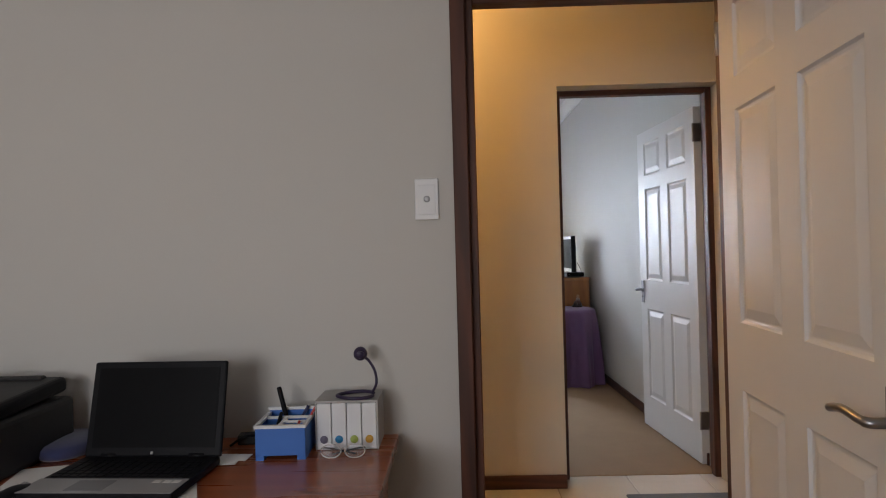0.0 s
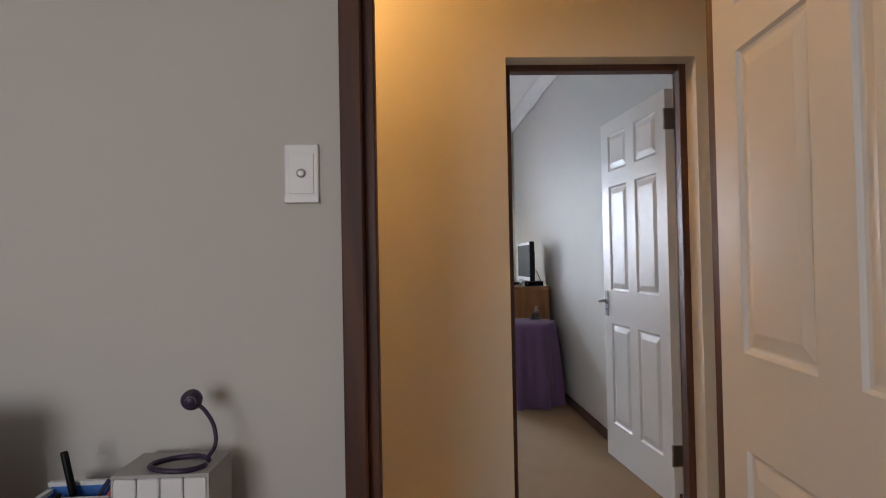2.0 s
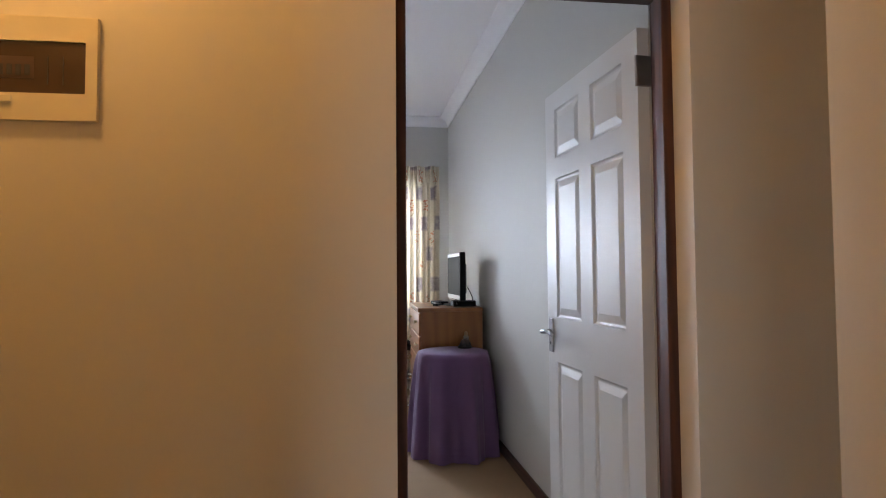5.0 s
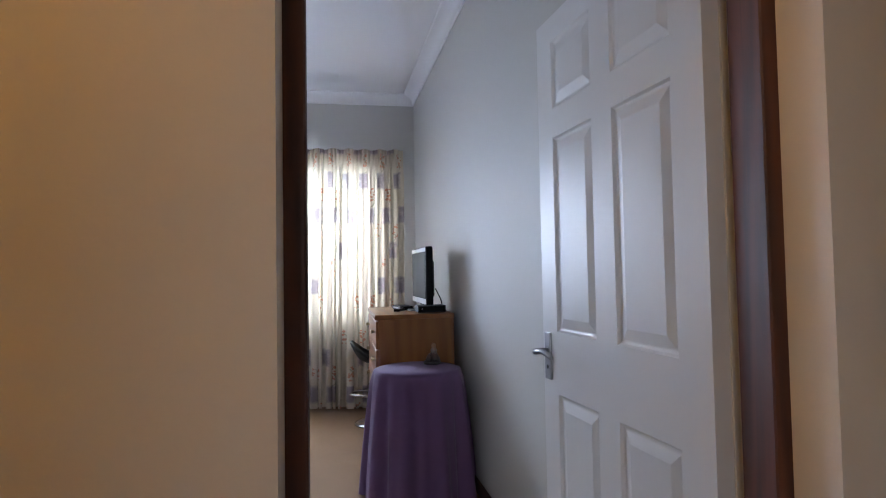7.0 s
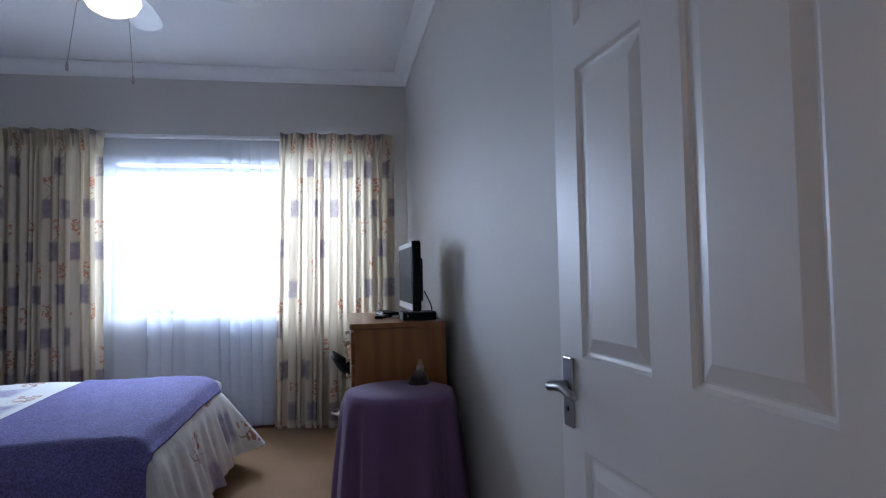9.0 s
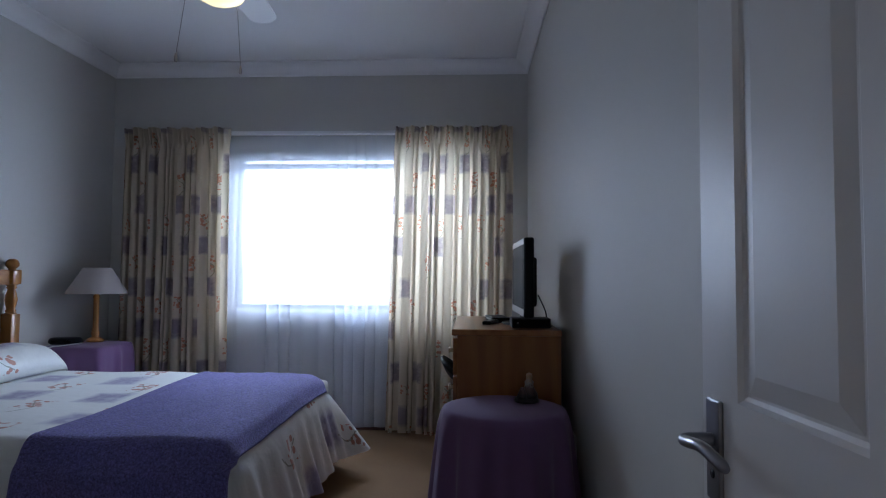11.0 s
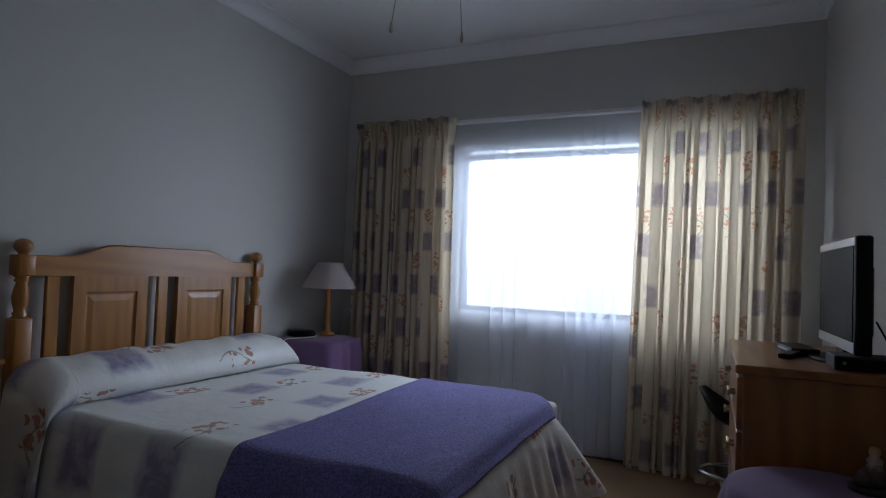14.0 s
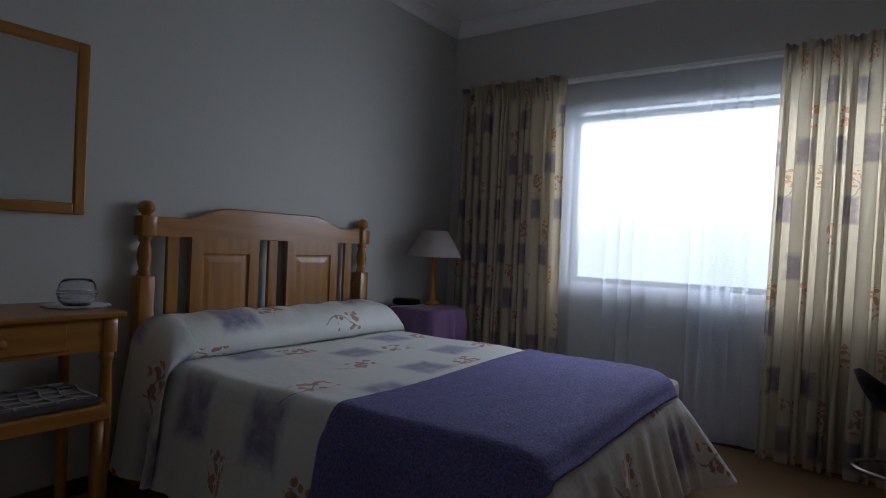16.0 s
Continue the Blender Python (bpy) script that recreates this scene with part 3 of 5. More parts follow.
pr = thing("printer", "black all-in-one printer standing on the desk", "printer", pose(-0.125, 2.19, DZ, 0, 0, 0))
part("body", boxes((-0.21, 0.21, -0.16, 0.17, 0.0, 0.15), bevel=0.018, seg=3), BLACK_MATT, pr)
lid = boxes((-0.205, 0.2, -0.15, 0.165, 0.153, 0.198), bevel=0.014, seg=3)
lid.transform(Matrix.Rotation(radians(4), 4, "X"))
part("scanner_lid", lid, BLACK, pr)
part("paper_tray", boxes((-0.15, 0.15, 0.11, 0.135, 0.18, 0.215), bevel=0.006, seg=2), BLACK_MATT, pr)
part("control_panel", boxes((-0.18, 0.18, -0.172, -0.155, 0.06, 0.115), bevel=0.004), BLACK, pr)
part("output_slot", boxes((-0.16, 0.16, -0.164, -0.150, 0.018, 0.05), bevel=0.003), SCREEN, pr)
part("feeder_arm", tube(smooth_path([(-0.02, 0.10, 0.205), (-0.005, 0.10, 0.235), (0.035, 0.10, 0.252)], 5), 0.005), BLACK, pr)
pouch = solid("pouch", lathe([(0, 0), (0.085, 0.002), (0.095, 0.010), (0.093, 0.022), (0.08, 0.030), (0, 0.034)], 24), NAVY, "soft navy blue zipped pouch lying on the desk", "pouch", m=pose(0.10, 2.30, DZ, 0, 0, 18) @ Matrix.Diagonal((0.85, 1.15, 1.3, 1)))
mouse = thing("computer_mouse", "black computer mouse on the desk", "mouse", pose(0.20, 1.955, DZ, 0, 0, 75))
part("shell", lathe([(0, 0), (0.9, 0), (1.0, 0.1), (0.95, 0.45), (0.7, 0.8), (0.3, 0.97), (0, 1.0)], 24), BLACK, mouse).matrix_basis = Matrix.Diagonal((0.055, 0.032, 0.034, 1))
part("wheel", lathe([(0.009, -0.003), (0.009, 0.003)], 14, (0.026, 0, 0.026), "y"), GREY_PLASTIC, mouse)
solid("cable", tube(smooth_path([(0.565, 2.30, DZ + 0.006), (0.60, 2.29, DZ + 0.03), (0.625, 2.30, DZ + 0.034), (0.645, 2.33, DZ + 0.02), (0.61, 2.37, DZ + 0.006), (0.66, 2.39, DZ + 0.006), (0.58, 2.395, DZ + 0.006)], 8), 0.0035), BLACK, "black cable curled on the desk behind the laptop", "cable")
solid("power_adapter", boxes((-0.05, 0.05, -0.022, 0.022, 0, 0.028), bevel=0.005, seg=2), BLACK_MATT, "black power adapter brick on the desk", "adapter", m=pose(0.625, 2.345, DZ, 0, 0, 8))


def organiser():
    t = thing("desk_organiser", "blue plastic desk organiser with white rim holding pens", "organiser", pose(0.738, 2.265, DZ, 0, 0, 2))
    w, d, h = 0.066, 0.075, 0.085
    part("front_wall", boxes((-w, w, -d, -d + 0.004, 0.012, h), bevel=0.001), BLUE, t)
    for x in (-w, w - 0.022):
        part("foot", boxes((x, x + 0.022, -d + 0.001, d, 0, 0.012)), BLUE, t)
    part("back_wall", boxes((-w, w, d - 0.004, d, 0.012, h + 0.012), bevel=0.001), BLUE, t)
    for x in (-w, w - 0.004):
        part("side_wall", boxes((x, x + 0.004, -d + 0.004, d - 0.004, 0.012, h), bevel=0.001), BLUE, t)
    part("bottom", boxes((-w + 0.004, w - 0.004, -d + 0.004, d - 0.004, 0.012, 0.016)), BLUE, t)
    part("divider", boxes((-0.006, -0.003, -d + 0.004, 0.02, 0.016, h - 0.004)), BLUE, t)
    part("divider", boxes((-w + 0.004, w - 0.004, 0.02, 0.024, 0.016, h)), BLUE, t)
    part("divider", boxes((-0.003, w - 0.004, -0.024, -0.021, 0.016, h - 0.004)), BLUE, t)
    rim = boxes((-w - 0.003, w + 0.003, -d - 0.003, -d + 0.007, h, h + 0.008), (-w - 0.003, -w + 0.007, -d + 0.007, d - 0.007, h, h + 0.008), (w - 0.007, w + 0.003, -d + 0.007, d - 0.007, h, h + 0.008), (-w + 0.007, w - 0.007, 0.017, 0.027, h, h + 0.006), (-0.009, 0.0, -d + 0.007, 0.017, h - 0.001, h + 0.005), (0.0, w - 0.007, -0.026, -0.018, h - 0.001, h + 0.005))
    part("rim", rim, WHITE_PLASTIC, t, "white rim and divider tops")
    part("rim", boxes((-w - 0.003, w + 0.003, d - 0.007, d + 0.003, h + 0.012, h + 0.02)), WHITE_PLASTIC, t)


organiser()


def pen(name, a, b, r, material, label):
    solid(name, tube([a, Vector(a).lerp(Vector(b), 0.06), Vector(a).lerp(Vector(b), 0.97), b], [r * 0.3, r, r, r * 0.8], 10), material, label, "pen")


pen("marker_pen", (0.735, 2.315, DZ + 0.03), (0.700, 2.325, DZ + 0.165), 0.007, BLACK, "black marker pen leaning in the organiser")
pen("pencil", (0.765, 2.275, DZ + 0.03), (0.825, 2.30, DZ + 0.135), 0.0035, RED, "red pencil leaning in the organiser")
pen("ball_pen", (0.705, 2.215, DZ + 0.02), (0.722, 2.275, DZ + 0.105), 0.005, BLACK, "black ballpoint pen lying in the organiser")
pen("ball_pen", (0.752, 2.30, DZ + 0.05), (0.785, 2.325, DZ + 0.110), 0.0045, NAVY, "dark blue pen lying in the organiser")
pen("crayon", (0.765, 2.205, DZ + 0.03), (0.782, 2.235, DZ + 0.092), 0.0035, RED, "red crayon stub in the organiser")


def binders():
    t = thing("binder_box", "boxed set of four white binders with coloured dots", "binder box", pose(0.905, 2.315, DZ, 0, 0, 0))
    dots = [(0.18, 0.16, 0.22), (0.03, 0.25, 0.50), (0.36, 0.45, 0.10), (0.60, 0.33, 0.05)]
    part("case", boxes((-0.0875, 0.0875, -0.05, 0.08, 0.130, 0.136), (0.0835, 0.0875, -0.05, 0.08, 0, 0.130), (-0.0875, -0.0835, -0.05, 0.08, 0, 0.130), (-0.0835, 0.0835, 0.076, 0.08, 0, 0.130)), paint("grey_card", (0.42, 0.41, 0.40), 0.8, 300, 0.1, 0.05), t, "grey card slip case")
    for k in range(4):
        x = -0.063 + k * 0.042
        b = part("binder", boxes((x - 0.0198, x + 0.0198, -0.052, 0.074, 0.001, 0.129), bevel=0.002), WHITE_PLASTIC, t, "white binder spine with a coloured dot")
        part("dot", lathe([(0, 0), (0.011, 0), (0.011, 0.001), (0, 0.001)], 20, (x, -0.0535, 0.030), "y"), plain("dot_print", dots[k], 0.5), b)


binders()
bl = thing("reading_lamp", "dark purple flexible neck clip lamp coiled on the binders", "lamp", pose(0.925, 2.305, DZ + 0.136))
ring = [(0.052 * math.cos(a), 0.042 * math.sin(a), 0.006 + 0.0015 * math.sin(2 * a)) for a in np.linspace(0.3, 2 * math.pi - 0.2, 30)]
PLUM = plain("plum_rubber", (0.035, 0.022, 0.06), 0.45)
part("base_coil", tube(ring, 0.005, 8), PLUM, bl)
part("neck", tube(smooth_path([(0.045, 0.010, 0.008), (0.056, 0.03, 0.03), (0.052, 0.035, 0.065), (0.036, 0.034, 0.095), (0.020, 0.032, 0.110)], 6), 0.004, 8), PLUM, bl)
head = part("head", lathe([(0, -0.020), (0.012, -0.018), (0.019, -0.008), (0.020, 0.004), (0.014, 0.015), (0, 0.019)], 20), PLUM, bl)
head.matrix_basis = pose(0.012, 0.03, 0.118, 95, 0, 10)
led = part("lens", lathe([(0, 0.0), (0.012, 0.0), (0.011, 0.003), (0, 0.004)], 16), CHROME, head)
led.matrix_basis = pose(0, 0, 0.013)

gl = thing("eyeglasses", "thin dark-framed eyeglasses lying folded on the desk", "eyeglasses", pose(0.905, 2.205, DZ))
lens_glass = Nodes("lens_glass")
lens_glass.set(Base_Color=(0.95, 0.97, 1.0), Roughness=0.03, Transmission_Weight=0.9, IOR=1.3, Alpha=0.5)
for x in (-0.032, 0.032):
    loop = [(x + 0.027 * math.cos(a), -0.004 + 0.006 * math.sin(a), 0.018 + 0.016 * math.sin(a)) for a in np.linspace(0, 2 * math.pi, 24, endpoint=False)]
    rim = part("rim", tube(loop, 0.0016, 6, closed=True), STEEL, gl)
    bm = bmesh.new()
    f = bm.faces.new([bm.verts.new(p) for p in loop])
    bmesh.ops.solidify(bm, geom=[f], thickness=0.0015)
    part("lens", bm, lens_glass.mat, rim)
part("bridge", tube(smooth_path([(-0.006, -0.004, 0.02), (0, -0.004, 0.026), (0.006, -0.004, 0.02)], 4), 0.0015, 6), STEEL, gl)
for s in (-1, 1):
    part("temple", tube(smooth_path([(s * 0.058, -0.002, 0.024), (s * 0.052, 0.012, 0.022), (s * 0.01, 0.020, 0.012), (-s * 0.03, 0.018, 0.003)], 5), 0.002, 6), BLACK, gl)

# ---------- hall things ----------
db = thing("distribution_board", "cream electrical distribution board with smoked window on the hall wall", "fuse box", pose(0.828, FACE2, 1.702))
part("cover", boxes((-0.235, 0.205, -0.014, 0, -0.128, -0.062), (-0.235, 0.205, -0.014, 0, 0.066, 0.128), (-0.235, -0.195, -0.014, 0, -0.062, 0.066), (0.178, 0.205, -0.014, 0, -0.062, 0.066)), paint("cream_enamel", (0.74, 0.66, 0.50), 0.4, 100, 0.05, 0.02), db)
SMOKE = plain("smoked_window", (0.055, 0.028, 0.018), 0.15)
part("window", boxes((-0.195, 0.178, -0.010, -0.004, -0.062, 0.066), bevel=0.001), SMOKE, db, "smoked brown window")
part("catch", boxes((-0.055, 0.015, -0.020, -0.014, -0.088, -0.068), bevel=0.003), paint("cream_catch", (0.72, 0.64, 0.48), 0.4), db)
st = part("sticker", boxes((-0.205, -0.162, -0.0155, -0.0142, -0.122, -0.066)), PAPER, db, "small sticker with pink print")
for k in range(6):
    part("print_bar", boxes((-0.202, -0.166, -0.0160, -0.0155, -0.119 + 0.009 * k, -0.115 + 0.009 * k)), PINK_PRINT, st)
part("switch_row", boxes((-0.15, 0.06, -0.0112, -0.0100, -0.026, 0.028)), plain("breaker_row", (0.075, 0.038, 0.026), 0.5), db, "row of breakers behind the window")
for k, x in enumerate((-0.135, -0.118, -0.101, -0.055, -0.035, -0.015, 0.005, 0.025, 0.045)):
    part("breaker", boxes((x - 0.006, x + 0.006, -0.0120, -0.0112, -0.018, 0.008 + 0.004 * (k < 3)), bevel=0.001), INK, db)
for x in (0.09, 0.125):
    part("blank", boxes((x, x + 0.002, -0.0112, -0.0100, -0.04, 0.03)), INK, db)
hl = thing("ceiling_lamp", "round opal glass ceiling lamp glowing warm in the hall", "ceiling lamp", pose(0.80, 3.36, 2.7))
part("base", lathe([(0, 0), (0.13, 0), (0.13, -0.02), (0, -0.02)], 32), WHITE_PLASTIC, hl)
part("shade", lathe([(0.12, -0.02), (0.14, -0.05), (0.12, -0.09), (0.07, -0.115), (0, -0.122)], 32), glow("warm_opal_glass", (1.0, 0.62, 0.25), 3.0), hl)
rug = thing("hall_mat", "dark grey ribbed mat on the hall tiles", "mat", pose(2.33, 3.25, 0))
part("pile", boxes((-0.30, 0.30, -0.30, 0.30, 0, 0.012), bevel=0.004), cloth("dark_mat", (0.05, 0.045, 0.045), 300, 0.5, 0.2), rug)

# ---------- bedroom window and curtains ----------
win = thing("window_1", "wide bronze-framed window behind net and patterned curtains", "window", kind="structure")
BRONZE = plain("bronze_aluminium", (0.05, 0.045, 0.042), 0.4, 0.6)
F0, F1 = FAR + 0.05, FAR + 0.10
part("window_frame", boxes((WX0, WX1, F0, F1, WZ1 - 0.012, WZ1), (WX0 + 0.045, WX1 - 0.045, F0, F1, WZ1 - 0.080, WZ1 - 0.034), (WX0, WX1, F0, F1, WZ0, WZ0 + 0.04), (WX0, WX0 + 0.045, F0, F1, WZ0 + 0.04, WZ1 - 0.012), (WX1 - 0.045, WX1, F0, F1, WZ0 + 0.04, WZ1 - 0.012)), BRONZE, win)
part("mullion", boxes((1.60, 1.645, F0 + 0.002, F1 - 0.002, WZ0 + 0.04, WZ1 - 0.012)), BRONZE, win)
pane_glass = Nodes("window_glass")
g, clear, mx = pane_glass.node("BsdfGlossy"), pane_glass.node("BsdfTransparent"), pane_glass.node("MixShader")
g.inputs["Roughness"].default_value = 0.02
mx.inputs[0].default_value = 0.05
pane_glass.tree.links.new(clear.outputs[0], mx.inputs[1])
pane_glass.tree.links.new(g.outputs[0], mx.inputs[2])
pane_glass.tree.links.new(mx.outputs[0], pane_glass.out.inputs[0])
for x0, x1 in ((WX0 + 0.045, 1.60), (1.645, WX1 - 0.045)):
    p = part("pane", boxes((x0, x1, F0 + 0.02, F0 + 0.024, WZ0 + 0.04, WZ1 - 0.012)), pane_glass.mat, win)
    p.visible_shadow = False
part("window_sill", boxes((WX0, WX1, FAR - 0.012, F0, WZ0 - 0.03, WZ0 + 0.002), bevel=0.003), GLOSS_WHITE, win)

RAIL_Z = 2.265
rail = thing("curtain_rail", "thin white curtain rail above the window", "curtain rail", pose(0, FAR, RAIL_Z))
part("track", boxes((-0.55, 2.43, -0.135, -0.115, -0.012, 0.012), bevel=0.002), WHITE_PLASTIC, rail)
part("track", boxes((-0.55, 2.43, -0.106, -0.092, -0.012, 0.004), bevel=0.002), WHITE_PLASTIC, rail)
for x in (-0.4, 0.93, 2.3):
    part("bracket", boxes((x - 0.012, x + 0.012, -0.118, 0.0, -0.006, 0.018), bevel=0.002), WHITE_PLASTIC, rail)


def curtain(name, x0, x1, y, folds, seed, label, lean=0.0):
    rng = random.Random(seed)
    marks = [0.0]
    for _ in range(folds):
        marks.append(marks[-1] + rng.uniform(0.45, 1.6))
    marks = [m / marks[-1] for m in marks]
    deep = [rng.uniform(0.6, 1.15) for _ in range(folds)]
    top, bottom = RAIL_Z + 0.025, 0.03
    gather = 2.1

    def shape(u, v):
        k = min(folds - 1, max(i for i in range(folds + 1) if marks[i] <= u + 1e-9))
        a = (u - marks[k]) / (marks[k + 1] - marks[k])
        z = top + (bottom - top) * v
        grow = min(1.0, 0.12 + v * 7.0)
        amp = 0.044 * deep[k] * grow * (0.75 + 0.35 * v)
        wave = math.sin(2 * math.pi * a)
        x = x0 + (x1 - x0) * u
        x -= 0.18 * (x1 - x0) * (marks[k + 1] - marks[k]) * math.sin(4 * math.pi * a) * grow
        x += 0.03 * (v ** 1.5) * (u - 0.5) + lean * v
        flute = math.sin(2 * math.pi * u * folds * 1.7 + seed + 0.9 * math.sin(23 * u))
        band = 1.0 if v < 0.03 else max(0.0, 1 - (v - 0.03) * 22)
        head = 0.036 * (math.copysign(abs(flute) ** 0.7, flute)) * band * (1.25 - 12 * min(v, 0.035))
        yy = y + amp * wave + head + 0.008 * math.sin(9 * u + 4 * v + seed)
        z += 0.008 * (flute + math.sin(41 * u + seed)) * max(0.0, 1 - v * 20) + 0.008 * math.sin(5 * u + seed) * v
        return (x, yy, z), (u * (x1 - x0) * gather + seed * 0.37, (1 - v) * (top - bottom))

    t = thing(name, label, "curtain", pose(0, 0, 0), "patterned curtains")
    part("cloth", sheet(folds * 28, 80, shape), CURTAIN, t)
    return t


curtain("curtain", -0.53, 0.285, 8.155, 13, 3, "cream curtain printed with lavender blocks and orange sprays", 0.0)
curtain("curtain", 1.545, 2.425, 8.15, 14, 8, "cream curtain printed with lavender blocks, beside the dresser", -0.03)


def net_shape(u, v):
    x = -0.45 + 2.80 * u
    z = RAIL_Z - 0.013 - 2.21 * v
    a = 2 * math.pi * u * 25 + 3.4 * math.sin(11 * u) + 2.2 * math.sin(31 * u)
    deep = (0.55 + 0.45 * math.sin(7 * u + 1) * math.sin(17 * u)) * (0.02 + 0.98 * min(1, v * 3))
    x += 0.046 * math.cos(a) * deep
    return (x, 8.262 + 0.030 * math.sin(a) * deep + 0.010 * min(1, v * 3) * math.sin(2 * math.pi * u * 9.3 + 0.7), z), (u * 4.2, v * 2.2)


nt = thing("net_curtain", "sheer white net curtain hanging across the window", "curtain")
part("cloth", sheet(620, 24, net_shape), NET, nt)

# ---------- bed ----------
BX0, BX1, BY0, BY1 = -0.655, 1.29, 5.845, 7.40
bed = thing("bed", "double bed with honey pine headboard and turned feet", "bed", pose(0, 0, 0))
HX = -0.69
MID = 6.58


def post(y):
    bm = boxes((HX - 0.036, HX + 0.036, y - 0.036, y + 0.036, 0, 0.925), bevel=0.006, seg=2)
    box(bm, HX - 0.036, HX + 0.036, y - 0.036, y + 0.036, 1.105, 1.195, bevel=0.006, seg=2)
    lathe([(0.034, 0.925), (0.026, 0.935), (0.030, 0.945), (0.022, 0.955), (0.030, 0.985), (0.034, 1.015), (0.028, 1.05), (0.020, 1.075), (0.030, 1.085), (0.024, 1.095), (0.034, 1.105)], 24, (HX, y, 0), bm=bm)
    lathe([(0.022, 1.195), (0.018, 1.200), (0.026, 1.206), (0.036, 1.220), (0.037, 1.235), (0.030, 1.252), (0.015, 1.262), (0, 1.264)], 24, (HX, y, 0), bm=bm)
    return bm


for y in (MID - 0.705, MID + 0.705):
    part("post", post(y), PINE, bed, "turned pine post with a ball finial")


def crest(y):
    d = abs(y - MID) / 0.67
    if d > 0.78:
        return 1.195
    return 1.195 + 0.062 * 0.5 * (1 + math.cos(math.pi * max(0.0, (d - 0.42) / 0.36)))


bm = bmesh.new()
n = 60
ring = []
for k in range(n + 1):
    y = MID - 0.67 + 1.34 * k / n
    ring.append([bm.verts.new((HX + dx, y, z)) for dx, z in ((-0.016, 1.105), (-0.016, crest(y) - 0.006), (-0.010, crest(y)), (0.010, crest(y)), (0.016, crest(y) - 0.006), (0.016, 1.105))])
for a, b in zip(ring, ring[1:]):
    for k in range(6):
        bm.faces.new((a[k], b[k], b[(k + 1) % 6], a[(k + 1) % 6]))
bm.faces.new(ring[0][::-1]), bm.faces.new(ring[-1])
part("top_rail", bm, PINE_Y, bed, "arched pine top rail")
part("bottom_rail", boxes((HX - 0.014, HX + 0.014, MID - 0.67, MID + 0.67, 0.42, 0.56), bevel=0.003), PINE_Y, bed)
for y in (MID - 0.575, MID, MID + 0.575):
    part("slat", boxes((HX - 0.011, HX + 0.011, y - 0.030, y + 0.030, 0.56, 1.105), bevel=0.003), PINE, bed)
for y in (MID - 0.29, MID + 0.29):
    p = boxes((HX - 0.013, HX + 0.013, y - 0.195, y - 0.135, 0.56, 1.105), (HX - 0.013, HX + 0.013, y + 0.135, y + 0.195, 0.56, 1.105), (HX - 0.013, HX + 0.013, y - 0.135, y + 0.135, 1.03, 1.105))
    part("panel_frame", p, PINE, bed)
    p = panel_mesh(0.27, 0.47)
    p.transform(pose(HX - 0.003, y - 0.135, 0.56, 0, 0, 90) @ Matrix.Diagonal((1, 0.5, 1, 1)))
    part("panel", p, PINE, bed)
for x, y in ((BX1 - 0.09, BY0 + 0.08), (BX1 - 0.09, BY1 - 0.06), (0.3, BY0 + 0.12)):
    part("foot", lathe([(0.020, 0), (0.026, 0.01), (0.020, 0.03), (0.034, 0.06), (0.038, 0.09), (0.026, 0.12), (0.036, 0.14), (0.036, 0.2)], 20, (x, y, 0)), DARK_WOOD, bed, "dark turned bed foot")
part("base", boxes((BX0, BX1 - 0.02, BY0 + 0.03, BY1 - 0.03, 0.19, 0.36), bevel=0.02, seg=2), paint("base_ticking", (0.35, 0.32, 0.28), 0.8, 300, 0.2, 0.05), bed)
part("mattress", boxes((BX0 + 0.01, BX1 - 0.02, BY0 + 0.02, BY1 - 0.02, 0.36, 0.545), bevel=0.03, seg=3), paint("mattress_ticking", (0.6, 0.58, 0.55), 0.8, 300, 0.2, 0.05), bed)


def corner_radius(y):
    return 0.07 if y < 6.5 else 0.22


def lift(x, y):
    """Height of the made bed: flat with soft hollows, rolled edges, rising over the pillows."""
    z = 0.575 + 0.006 * math.sin(3.1 * x + 1.2) * math.sin(2.7 * y) + 0.004 * math.sin(9 * x + 5 * y)
    r = corner_radius(y)
    cx, cy = x - (BX1 - r), abs(y - (BY0 + BY1) / 2) - ((BY1 - BY0) / 2 - r)
    e = r - math.hypot(cx, cy) if cx > 0 and cy > 0 else min(y - BY0, BY1 - y, BX1 - x)
    e = max(0.0, e)
    if e < 0.075:
        z -= 0.075 - math.sqrt(0.075 ** 2 - (0.075 - e) ** 2)
    s = (-0.47 - x) / 0.17
    if s > 0:
        s = min(s, 1.0)
        ends = min(1.0, max(0.0, (min(y - BY0, BY1 - y) + 0.02) / 0.16)) ** 0.5
        z += -0.022 + 0.165 * math.sin(math.pi / 2 * s) ** 0.6 * (0.35 + 0.65 * ends) * (1 + 0.05 * math.sin(6 * y))
    elif s > -0.2:
        z -= 0.022 * (1 + s / 0.2)
    return z


def spread_ring():
    """Outline of the bed's top, with outward ways, as (x, y, nx, ny)."""
    r, R, out = corner_radius(BY0), corner_radius(BY1), []
    for k in range(90):
        out.append((BX0 + (BX1 - r - BX0) * k / 90, BY0, 0, -1))
    for k in range(14):
        a = -math.pi / 2 + math.pi / 2 * k / 14
        out.append((BX1 - r + r * math.cos(a), BY0 + r + r * math.sin(a), math.cos(a), math.sin(a)))
    for k in range(64):
        out.append((BX1, BY0 + r + (BY1 - BY0 - r - R) * k / 64, 1, 0))
    for k in range(24):
        a = math.pi / 2 * k / 24
        out.append((BX1 - R + R * math.cos(a), BY1 - R + R * math.sin(a), math.cos(a), math.sin(a)))
    for k in range(91):
        out.append((BX1 - R - (BX1 - R - BX0) * k / 90, BY1, 0, 1))
    return out


